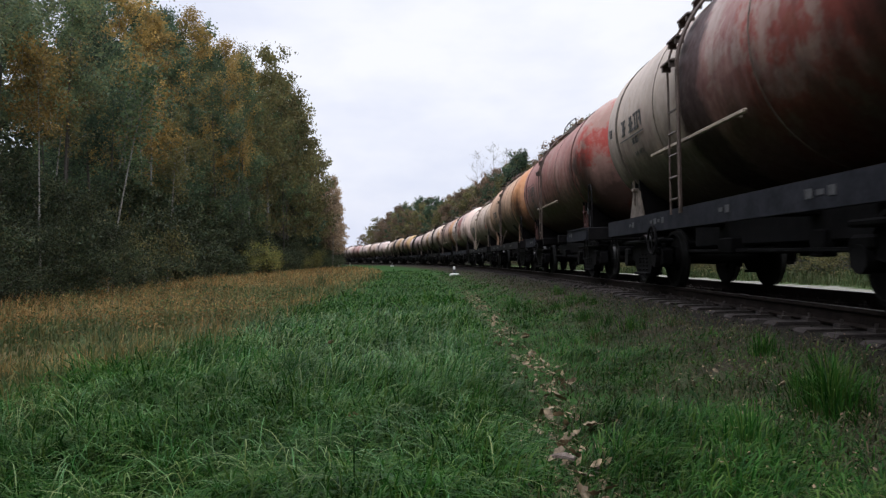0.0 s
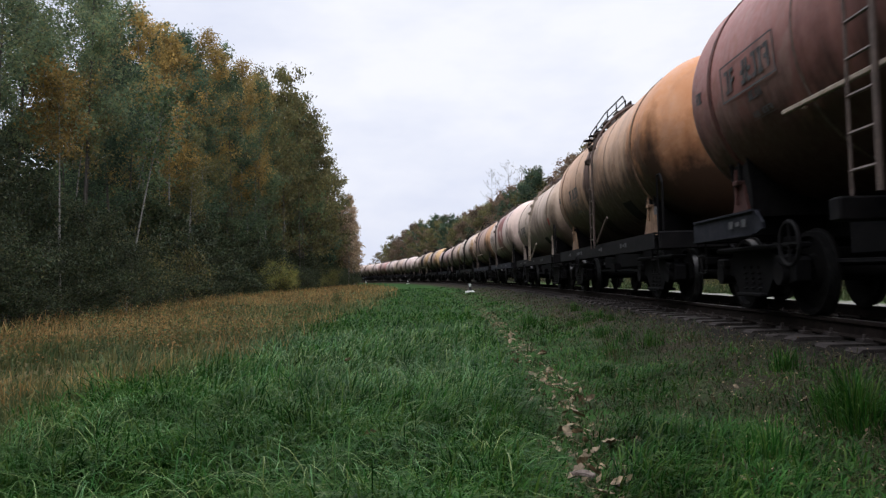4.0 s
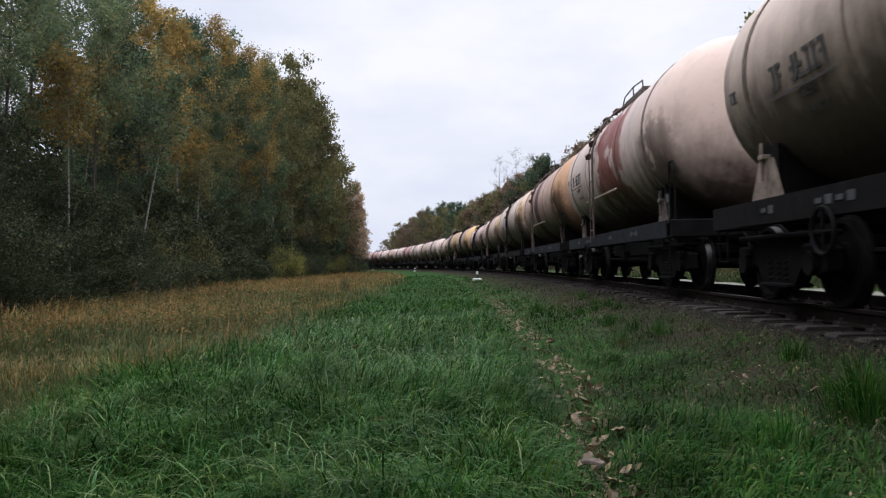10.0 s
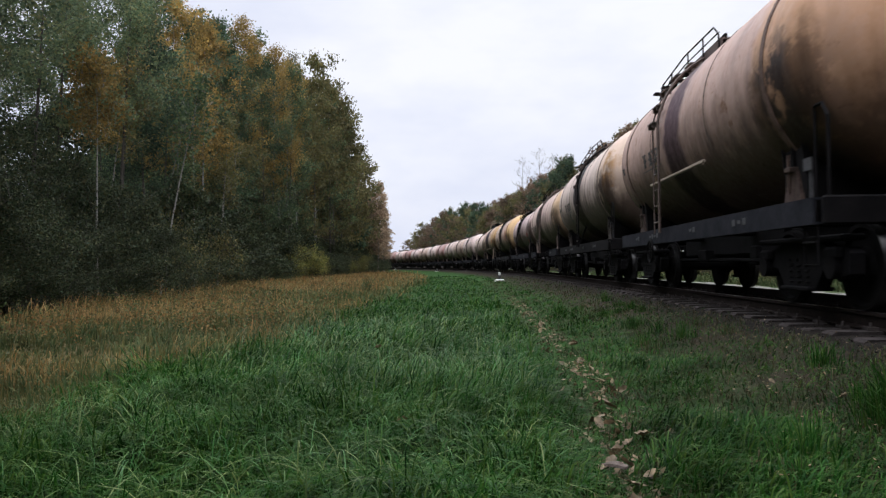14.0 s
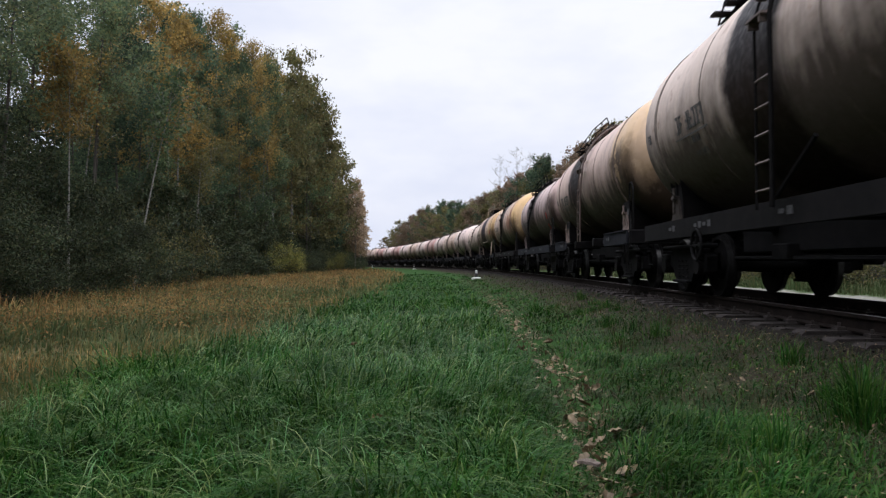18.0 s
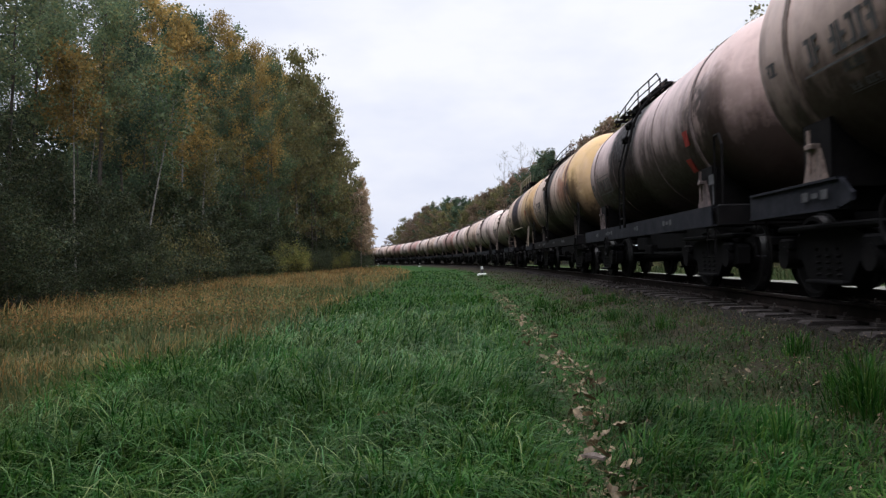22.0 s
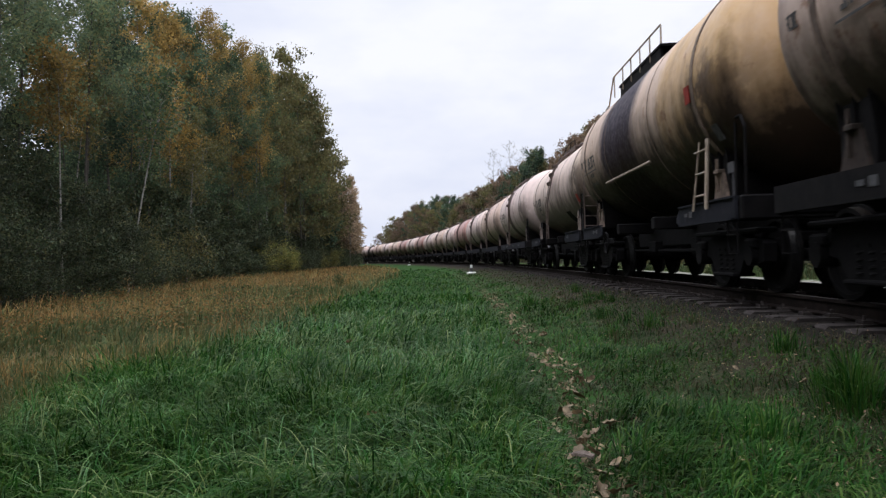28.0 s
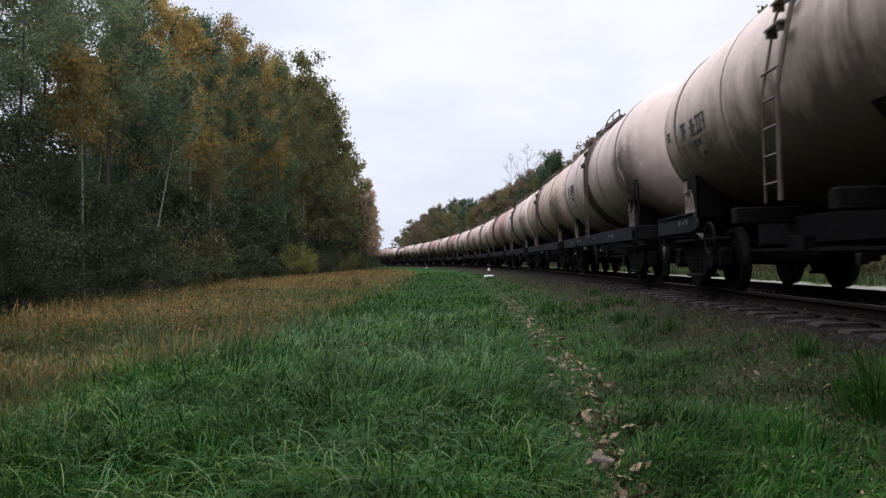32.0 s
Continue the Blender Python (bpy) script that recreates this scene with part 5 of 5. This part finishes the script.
    # single trees that stand out at the edge of the wood
    plant("stem_y", -14.2, 26.0, 9.2, rng)
    plant("stem_y", -17.6, 43.0, 13.0, rng)
    plant("stem_b", -15.6, 34.0, 11.0, rng, lean=7)
    for y, tall in ((148, 18.5), (154, 18.0), (160, 17.0), (166, 15.0), (172, 13.5), (179, 12.0), (187, 10.5)):
        plant("pale", float(np.interp(y, EDGE_Y, EDGE_X)) + rng.uniform(-0.6, 0.9), y, tall, rng)
    for y, tall in ((72, 2.3), (77, 2.7), (82, 2.5), (88, 2.2), (96, 2.0), (104, 2.4), (113, 2.1), (124, 2.6)):
        plant("shrub_l" if y < 90 or y > 110 else "shrub_b", float(np.interp(y, EDGE_Y, EDGE_X)) + rng.uniform(0.5, 1.3), y, tall, rng)
    for x, y, tall in ((-14.6, 28.0, 4.0), (-14.2, 31.5, 3.0), (-13.9, 24.5, 2.8), (-13.4, 20.5, 3.2)):
        plant("shrub_g", x, y, tall, rng)
    x, yy, _ = line(127, -15.5)
    plant("bare", x, yy, 21.3, rng)
    plant("bare", x + 2.5, yy + 4, 20.8, rng)
    plant("bare", x - 3.0, yy + 3, 20.4, rng)


make_woods()


# ---- grass ----
def blades(name, x, y, length, width, lean, turn, material, seed, label, sink=0.02, cuts=(0.0, 0.4, 0.75)):
    """Curved grass blades, each a tapered strip that rises and bends over."""
    rng = np.random.default_rng(seed)
    n, c = len(x), len(cuts)
    z = ground_z(x, y) - sink
    a = turn + rng.normal(0, 1.0, n)
    d = np.stack([np.cos(a), np.sin(a)], 1)
    face = a + math.pi / 2 + rng.normal(0, 0.5, n)
    w = np.stack([np.cos(face), np.sin(face)], 1) * (width / 2)[:, None]
    out = (length * lean)[:, None] * d
    up = length * np.sqrt(np.clip(1 - (0.8 * lean) ** 2, 0.08, 1))
    sag = 0.95 + 0.75 * np.clip(lean - 0.35, 0, 1)
    v = np.empty((n, 2 * c + 1, 3), np.float32)
    for i, t in enumerate((*cuts, 1.0)):
        f = 0.35 * t + 0.65 * t * t
        px, py, pz = x + out[:, 0] * f, y + out[:, 1] * f, z + up * (1.95 * t - sag * t * t)
        if i == c:
            v[:, 2 * c, 0], v[:, 2 * c, 1], v[:, 2 * c, 2] = px, py, pz
            break
        k = 1.0 - 0.5 * t * t
        for j, sg in ((0, -1), (1, 1)):
            v[:, 2 * i + j, 0], v[:, 2 * i + j, 1], v[:, 2 * i + j, 2] = px + sg * w[:, 0] * k, py + sg * w[:, 1] * k, pz
    base = (np.arange(n) * (2 * c + 1))[:, None]
    quads = np.concatenate([base + np.array([2 * i, 2 * i + 1, 2 * i + 3, 2 * i + 2]) for i in range(c - 1)])
    tris = base + np.array([2 * c - 2, 2 * c - 1, 2 * c])
    me = quick_mesh(name, v.reshape(-1, 3), quads, tris, material)
    me.polygons.foreach_set("use_smooth", np.ones(len(me.polygons), bool))
    return tagged(new(name, me), label, "grass", kind="stuff")


def fan(n, near, far, power, rng, wide=0.74):
    """Places on the ground ahead of the standpoint, thinning with distance."""
    u = rng.random(n)
    k = 2 - power
    r = (near ** k + u * (far ** k - near ** k)) ** (1 / k)
    t = rng.uniform(-wide, wide, n)
    a = np.arctan(t)
    return r * np.sin(a), r * np.cos(a), r


def soft(x, y, k, seed):
    """A smooth field between -1 and 1."""
    return (np.sin(k * x + 1.3 * seed) * np.cos(0.8 * k * y - seed) + np.sin(0.53 * k * (x + y) + 2 * seed) + np.cos(0.71 * k * (x - 1.4 * y) + 3 * seed)) / 3


def trail_lat(y):
    """How far from the track the trodden trail runs."""
    return 3.9 + 0.2 * np.clip((6.2 - np.asarray(y)) / 2.0, 0, 1.2)


def make_grass():
    rng = np.random.default_rng(3)
    # lush green verge
    x, y, r = fan(290000, 2.7, 75, 1.7, rng)
    lat = aside(x, y)
    edge = GREEN + 0.4 * soft(x, y, 0.7, 1) + 0.2 * soft(x, y, 2.3, 2)
    trail = np.exp(-((lat - trail_lat(y) - 0.06 * soft(x, y, 0.9, 4)) / 0.2) ** 2) * np.clip(0.75 + 0.6 * soft(x, y, 2.1, 6), 0.15, 1)
    bare = 1.75 + 0.3 * soft(x, y, 1.1, 5)
    keep = (lat < edge + 0.9 * (rng.random(len(x)) - 0.4)) & (lat > bare - 0.3) & (rng.random(len(x)) > 0.95 * trail) & (rng.random(len(x)) < np.clip((lat - bare + 0.3) / 0.7, 0.1, 1) * np.where(lat < 3.0, np.clip(0.6 + 0.8 * soft(x, y, 1.9, 21), 0.12, 1), 1.0))
    x, y, r, lat, trail = x[keep], y[keep], r[keep], lat[keep], trail[keep]
    tuft = 0.8 + 0.5 * soft(x, y, 2.6, 7) + 0.4 * soft(x, y, 7.5, 8)
    lush = np.clip((lat - 1.7) / 2.6, 0.3, 1.0) * np.where(lat < 3.8, 0.85, 1.0)
    length = 0.36 * np.clip(tuft, 0.28, 1.5) * lush * rng.uniform(0.55, 1.3, len(x)) * (1 - 0.72 * np.exp(-((lat - trail_lat(y)) / 0.36) ** 2)) * (1 - 0.4 * np.clip((r - 9) / 30, 0, 1))
    width = np.maximum(0.0078, 0.0014 * r) * rng.uniform(0.55, 1.5, len(x))
    lean = np.clip(rng.normal(0.9, 0.2, len(x)) + 0.15 * soft(x, y, 1.7, 9), 0.15, 1.1)
    turn = 2.6 * soft(x, y, 0.9, 11) + 1.2 * soft(x, y, 2.9, 12)
    near = r < 8.5
    for part_of, cuts in ((near, (0.0, 0.3, 0.58, 0.82)), (~near, (0.0, 0.4, 0.75))):
        blades("green_grass", x[part_of], y[part_of], length[part_of], width[part_of], lean[part_of], turn[part_of], M_GRASS, 4, "long lush green grass bent over in tufts", cuts=cuts)
    # single long blades that arch over the rest
    x, y, r = fan(11000, 2.7, 15, 1.3, rng)
    lat = aside(x, y)
    keep = (lat < GREEN - 0.1) & (lat > 4.5) & (rng.random(len(x)) < np.clip((r - 2.2) / 4.0, 0.15, 1))
    x, y, r = x[keep], y[keep], r[keep]
    blades("arching_grass", x, y, 0.44 * rng.uniform(0.6, 1.25, len(x)), np.maximum(0.006, 0.001 * r), np.clip(rng.normal(0.9, 0.12, len(x)), 0.4, 1.1), 2.6 * soft(x, y, 0.9, 11) + rng.normal(0, 0.8, len(x)), M_LONG, 14, "long pale arching grass blades", cuts=(0.0, 0.25, 0.5, 0.72, 0.88))
    # thin trodden grass by the ballast and along the trail
    x, y, r = fan(210000, 2.7, 50, 1.6, rng)
    lat = aside(x, y)
    trail = np.exp(-((lat - trail_lat(y)) / 0.3) ** 2)
    keep = (lat > 1.36 + 0.15 * soft(x, y, 1.4, 3)) & (lat < 4.6) & (rng.random(len(x)) < np.clip((lat - 1.25) / 0.4, 0, 1) * np.clip(0.75 + 0.5 * soft(x, y, 3.1, 33), 0.15, 1) + 0.2 * trail)
    x, y, r = x[keep], y[keep], r[keep]
    blades("trodden_grass", x, y, rng.uniform(0.04, 0.15, len(x)), np.maximum(0.007, 0.0009 * r) * rng.uniform(0.7, 1.3, len(x)), np.clip(rng.normal(0.85, 0.2, len(x)), 0.1, 1), rng.uniform(0, 6.28, len(x)), M_SHORT, 5, "short worn grass with brown stalks beside the ballast")
    # dry meadow below the bank
    x, y, r = fan(230000, 6.0, 150, 1.5, rng)
    lat = aside(x, y)
    ex = np.interp(y, EDGE_Y, EDGE_X)
    edge = GREEN + 0.4 * soft(x, y, 0.7, 1)
    keep = (lat > edge - 1.0 + 1.2 * rng.random(len(x))) & (x > ex - 1.0)
    x, y, r = x[keep], y[keep], r[keep]
    tall = np.clip(0.62 + 0.45 * soft(x, y, 0.9, 14) + 0.25 * soft(x, y, 2.4, 15), 0.22, 1.2)
    green = soft(x, y, 0.55, 16) + 0.4 * soft(x, y, 1.8, 17) + rng.normal(0, 0.35, len(x)) + np.interp(aside(x, y), (8, 12.5, 17), (0.6, 0.2, -0.25)) - np.clip((r - 35) / 60, 0, 0.5) > 0.0
    length = 0.64 * tall * rng.uniform(0.5, 1.25, len(x))
    width = np.maximum(0.006, 0.0008 * r) * rng.uniform(0.7, 1.3, len(x))
    lean = np.clip(rng.normal(0.55, 0.25, len(x)), 0.05, 1)
    turn = 2.2 * soft(x, y, 0.6, 18) + rng.normal(0, 0.8, len(x))
    d = ~green
    blades("dry_meadow_grass", x[d], y[d], length[d], width[d], lean[d], turn[d], M_DRY, 6, "tall dry brown meadow grass below the bank")
    blades("meadow_herbs", x[green], y[green], 0.7 * length[green], 1.8 * width[green], lean[green], turn[green], M_HERB, 7, "low green weeds among the dry grass")


make_grass()


def make_weeds():
    """Leafy weeds in low clumps over the meadow."""
    rng = np.random.default_rng(61)
    x, y, r = fan(9000, 9.5, 95, 1.35, rng)
    lat = aside(x, y)
    keep = (lat > GREEN - 0.1) & (x > np.interp(y, EDGE_Y, EDGE_X) - 0.5) & (soft(x, y, 0.6, 71) + 0.5 * soft(x, y, 1.9, 72) + rng.normal(0, 0.3, len(x)) > 0.05)
    x, y, r = x[keep], y[keep], r[keep]
    tall = rng.uniform(0.1, 0.45, len(x)) * np.where(rng.random(len(x)) < 0.12, 1.9, 1.0)
    tips = np.stack([x, y, ground_z(x, y) + tall], 1)
    for name, material, share in (("green_weeds", M_HERB, 0), ("yellow_weeds", LEAVES["olive"], 1), ("brown_weeds", M_DRY, 2)):
        own = tips[np.arange(len(tips)) % 3 == share]
        me = leaf_mesh(name, own, 0.2, 44 * len(own), 0.052, material, 62 + share, 0.1)
        tagged(new(name, me), "low leafy autumn weeds scattered over the meadow", "weeds", kind="stuff")


make_weeds()


def make_far_verge():
    """Rough grass on the far side of the line."""
    rng = np.random.default_rng(91)
    n = 26000
    s, lat = -4 + 70 * rng.random(n) ** 1.3, -rng.uniform(6.9, 11.5, n)
    pts = np.array([line(a, b)[:2] for a, b in zip(s, lat)])
    blades("far_verge_grass", pts[:, 0], pts[:, 1], rng.uniform(0.15, 0.5, n), np.maximum(0.012, 0.0012 * s), np.clip(rng.normal(0.5, 0.2, n), 0.05, 1), rng.uniform(0, 6.28, n), M_ROUGH, 92, "rough olive grass beyond the line")


make_far_verge()


def make_verge_round():
    """The verge and the meadow go on beside and behind the standpoint."""
    rng = np.random.default_rng(95)
    n = 150000
    r, a = 16 * np.sqrt(rng.random(n)), rng.uniform(0, 6.2832, n)
    x, y = r * np.sin(a), r * np.cos(a)
    lat = aside(x, y)
    ahead = (r > 2.65) & (y > 2.0) & (np.abs(x) < 0.7 * y)
    keep = ~ahead & (lat > 1.8) & (r > 0.35) & (x > -11.0) & (rng.random(n) < np.clip((lat - 1.6) / 1.2, 0, 1))
    x, y, lat = x[keep], y[keep], lat[keep]
    n = len(x)
    trail = np.exp(-((lat - 4.05) / 0.3) ** 2)
    length = 0.34 * rng.uniform(0.5, 1.2, n) * (1 - 0.7 * trail) * np.clip(0.75 + 0.4 * soft(x, y, 2.6, 7), 0.4, 1.2) * np.where((y > -0.5) & (np.abs(x) < 2.2) & (y < 3.0), 0.5, 1.0)
    lean, turn = np.clip(rng.normal(0.85, 0.2, n), 0.1, 1.1), 2.6 * soft(x, y, 0.9, 11)
    for part_of, material, name, label in ((lat < GREEN, M_GRASS, "green_grass", "long lush green grass bent over in tufts"), (lat >= GREEN, M_DRY, "dry_meadow_grass", "tall dry brown meadow grass below the bank")):
        q = part_of
        blades(name, x[q], y[q], length[q], np.full(int(q.sum()), 0.011), lean[q], turn[q], material, 96, label, cuts=(0.0, 0.55))


make_verge_round()


def tussock(x, y, n, length, material, seed, label):
    """One clump of blades."""
    rng = np.random.default_rng(seed)
    a, q = rng.uniform(0, 6.28, n), np.abs(rng.normal(0, 0.13, n))
    bx, by = x + q * np.cos(a), y + q * np.sin(a)
    ob = blades("grass_tussock", bx, by, length * rng.uniform(0.35, 1.15, n) * np.exp(-2.2 * q), rng.uniform(0.005, 0.009, n), np.clip(rng.normal(0.45, 0.22, n), 0.05, 0.95), a, material, seed, label)
    return ob


tussock(2.24, 4.3, 520, 0.42, M_GRASS, 31, "dark green tussock of upright grass near the ballast")
tussock(-1.45, 4.5, 70, 0.14, M_BROWN, 32, "small dead brown plant in the green grass")
tussock(-6.4, 38.5, 420, 1.1, M_ROUGH, 33, "dark leafy clump of weeds in the dry meadow")
tussock(-5.5, 14.6, 420, 0.62, M_HERB, 34, "grey-green clump of weeds at the foot of the bank")
tussock(-6.6, 17.5, 300, 0.5, M_HERB, 35, "green clump of weeds in the dry meadow")
tussock(-8.2, 22.0, 300, 0.6, M_ROUGH, 36, "dark clump of weeds in the dry meadow")
TUFTS = random.Random(77)
for tuft_no in range(34):
    tx, ty, _ = line(3.5 + 14 * TUFTS.random() ** 1.3, TUFTS.uniform(1.9, 3.4))
    if tuft_no % 3 == 2:
        tussock(tx, ty, 90, TUFTS.uniform(0.14, 0.24), M_SHORT, 40 + tuft_no, "dry straw-coloured tuft by the trodden edge")
    else:
        tussock(tx, ty, 150, TUFTS.uniform(0.15, 0.3), M_GRASS, 40 + tuft_no, "green tuft of grass by the trodden edge")


# ---- ballast stones ----
def make_stones():
    rng = np.random.default_rng(8)
    n = 1500
    s = rng.random(n) ** 1.6 * 55 - 1.0
    lat = np.where(rng.random(n) < 0.5, rng.uniform(1.0, 1.6, n), rng.uniform(-2.0, 1.5, n))
    oct_v = np.array([(1, 0, 0), (-1, 0, 0), (0, 1, 0), (0, -1, 0), (0, 0, 1), (0, 0, -1)], float)
    oct_f = np.array([(0, 2, 4), (2, 1, 4), (1, 3, 4), (3, 0, 4), (2, 0, 5), (1, 2, 5), (3, 1, 5), (0, 3, 5)])
    pts = np.array([line(a, b)[:2] for a, b in zip(s, lat)])
    z = ground_z(pts[:, 0], pts[:, 1])
    k = rng.uniform(0.01, 0.022, n)
    v = oct_v[None] * rng.uniform(0.55, 1.25, (n, 6, 1)) * k[:, None, None]
    a = rng.uniform(0, 6.28, n)
    c, q = np.cos(a), np.sin(a)
    vx, vy = v[:, :, 0] * c[:, None] - v[:, :, 1] * q[:, None], v[:, :, 0] * q[:, None] + v[:, :, 1] * c[:, None]
    v = np.stack([vx + pts[:, :1], vy + pts[:, 1:], v[:, :, 2] * 0.75 + z[:, None] + 0.3 * k[:, None]], -1)
    tris = (np.arange(n) * 6)[:, None, None] + oct_f[None]
    tagged(new("ballast_stones", quick_mesh("ballast_stones", v.reshape(-1, 3), [], tris.reshape(-1, 3), M_STONE)), "loose dirty grey ballast stones", "gravel", kind="stuff")


make_stones()


# ---- fallen leaves ----
def leaf_shape(seed):
    """A curled lobed leaf with a stalk."""
    rng = random.Random(seed)
    b = Build()
    lobes = [(0.0, -0.5), (0.24, -0.42), (0.42, -0.26), (0.4, -0.05), (0.44, 0.16), (0.24, 0.36), (0.0, 0.55), (-0.22, 0.38), (-0.42, 0.18), (-0.38, -0.05), (-0.44, -0.25), (-0.24, -0.42)]
    curl = rng.uniform(0.3, 1.6)
    slim = rng.uniform(0.4, 0.8)
    pts = [(slim * u * rng.uniform(0.8, 1.15), w * rng.uniform(0.85, 1.1), curl * (u * u + 0.5 * w * w) + rng.uniform(-0.03, 0.03)) for u, w in lobes]
    b.add([(0, 0, 0.0)] + pts, [(0, i + 1, (i + 1) % 12 + 1) for i in range(12)])
    b.add([(x, y, z + 0.02) for x, y, z in [(0, 0, 0.0)] + pts], [(0, (i + 1) % 12 + 1, i + 1) for i in range(12)])
    b.tube([(0, -0.5, curl * 0.12), (0.05, -0.85, 0.12)], 0.015, 4)
    return b.mesh("fallen_leaf", M_LEAF)


def make_leaves():
    rng = random.Random(12)
    shapes = [leaf_shape(i) for i in range(5)]
    spots = [(0.62, 4.0, 0.17), (0.78, 3.78, 0.13), (-1.37, 8.95, 0.16), (1.06, 6.07, 0.16), (0.58, 6.1, 0.11), (-0.62, 5.0, 0.15), (1.45, 4.95, 0.13), (0.68, 5.15, 0.15), (0.76, 4.95, 0.13), (0.72, 6.5, 0.12), (0.66, 7.1, 0.12), (0.62, 8.7, 0.13), (0.7, 9.3, 0.13), (0.5, 9.0, 0.12), (0.8, 8.9, 0.12)]
    for _ in range(64):
        s = 2.8 + 16 * rng.random() ** 1.5
        x, y, _ = line(s, float(trail_lat(s)) + rng.gauss(0, 0.1))
        spots.append((x, y, rng.uniform(0.1, 0.2)))
    for _ in range(16):
        s = 3.0 + 14 * rng.random() ** 1.4
        x, y, _ = line(s, rng.uniform(2.4, 4.4))
        spots.append((x, y, rng.uniform(0.05, 0.1)))
    for x, y, k in spots:
        ob = tagged(new("fallen_leaf", rng.choice(shapes)), "curled dry tan leaf lying in the grass", "leaf", "fallen leaves")
        lift = 0.05 if abs(float(aside(x, y)) - float(trail_lat(y))) < 0.4 or float(aside(x, y)) < 3.5 else 0.14
        ob.matrix_basis = pose(x, y, float(ground_z(x, y)) + lift, rng.uniform(-50, 50), rng.uniform(-50, 50), rng.uniform(0, 360))
        ob.scale = (0.6 * k, 0.6 * k, 0.6 * k)


make_leaves()


def make_litter():
    """Small crumbs of dead leaf along the trail and by the ballast."""
    rng = np.random.default_rng(44)
    n = 4200
    s = 2.6 + 22 * rng.random(n) ** 1.5
    on = rng.random(n) < 0.3
    lat = np.where(on, trail_lat(s) + rng.normal(0, 0.11, n), rng.uniform(1.4, 3.5, n))
    pts = np.array([line(a, b)[:2] for a, b in zip(s, lat)])
    p = np.stack([pts[:, 0], pts[:, 1], ground_z(pts[:, 0], pts[:, 1]) + np.where(on, 0.03, rng.uniform(0.03, 0.1, n))], 1)
    d = rng.normal(0, 1, (n, 3)) * np.array([1, 1, 0.45])
    d /= np.linalg.norm(d, axis=1)[:, None]
    e = np.cross(d, np.array([0, 0, 1.0]) + rng.normal(0, 0.3, (n, 3)))
    e /= np.linalg.norm(e, axis=1)[:, None]
    k = np.where(on, rng.uniform(0.01, 0.036, n), rng.uniform(0.005, 0.017, n))[:, None]
    v = np.stack([p - d * k, p + e * k * 0.5, p + d * k, p - e * k * 0.5], 1).reshape(-1, 3)
    tagged(new("leaf_litter", quick_mesh("leaf_litter", v, np.arange(n * 4).reshape(-1, 4), [], M_LEAF)), "small crumbs of dry brown leaves on the trail", "leaf litter", kind="stuff")


make_litter()


def make_bark():
    """A piece of weathered bark on the trail: a bent, ragged slab."""
    rng = random.Random(9)
    b, n = Build(), 8
    low, high = [], []
    for i in range(n + 1):
        u = i / n - 0.5
        w = 0.045 * (1 - 1.6 * u * u) * rng.uniform(0.8, 1.15)
        bend = 0.02 * (1 - 4 * u * u)
        low += [(0.21 * u, -w, bend), (0.21 * u, w, bend + rng.uniform(-0.005, 0.005))]
        high += [(0.21 * u, -w * 0.9, bend + 0.016 + rng.uniform(0, 0.006)), (0.21 * u, w * 0.9, bend + 0.014 + rng.uniform(0, 0.006))]
    m = len(low)
    faces = [(0, 1, m + 1, m), (m - 1, m - 2, 2 * m - 2, 2 * m - 1)]
    for i in range(n):
        k = 2 * i
        faces += [(k, k + 2, k + 3, k + 1), (m + k, m + k + 1, m + k + 3, m + k + 2), (k, m + k, m + k + 2, k + 2), (k + 1, k + 3, m + k + 3, m + k + 1)]
    bark = worn("weathered_bark", (0.06, 0.045, 0.036), (0.19, 0.155, 0.135), 22, 0.9, 0, 0.6, shine=0.1)
    ob = tagged(new("bark_piece", b.add(low + high, faces).mesh("bark_piece", bark)), "weathered grey-brown piece of bark on the trail", "bark")
    x, y = 0.61, 3.88
    ob.matrix_basis = pose(x, y, float(ground_z(x, y)) + 0.05, 4, -6, -38)
    ob.scale = (0.75, 0.75, 0.75)


make_bark()

# ---- picket posts beside the line ----
def picket(s, lat, label):
    x, y, th = line(s, lat)
    p = thing("picket_post", label, "marker post", "picket posts", pose(x, y, float(ground_z(x, y)), 0, 0, math.degrees(th)))
    child("base", shared("picket_base", lambda: Build().lathe([(-0.1, 0.3), (0.05, 0.3), (0.09, 0.22), (0.1, 0.0)], "z", (0, 0, 0), 14), M_POSTW), p, "whitewashed base")
    child("shaft", shared("picket_shaft", lambda: Build().box(0, 0, 0.2, 0.15, 0.15, 0.28, 0.015), M_POSTB), p, "black shaft")
    child("cap", shared("picket_cap", lambda: Build().box(0, 0, 0.43, 0.13, 0.13, 0.2, 0.02), M_POSTW), p, "white top")


picket(46.2, 3.0, "short black and white picket post on a whitewashed base")
picket(124, 3.0, "short black and white picket post on a whitewashed base")
picket(190, 3.0, "short black and white picket post on a whitewashed base")

# ---- what moves ----
def wagon_pose(s):
    ax, ay, _ = line(s - PIVOT)
    bx, by, _ = line(s + PIVOT)
    return pose((ax + bx) / 2, (ay + by) / 2, RAIL, 0, 0, math.degrees(math.atan2(-(bx - ax), by - ay)))


def motions():
    for wg, s, wheels in TRAIN:
        walk(wg, [(t, wagon_pose(s - SPEED * t)) for t in range(0, 33, 2)])
        for ws, y in wheels:
            walk(ws, [(0.15 * i, pose(0, y, 0.475, math.degrees(SPEED * 0.15 * i / 0.475) % 360)) for i in range(214)])


motions()
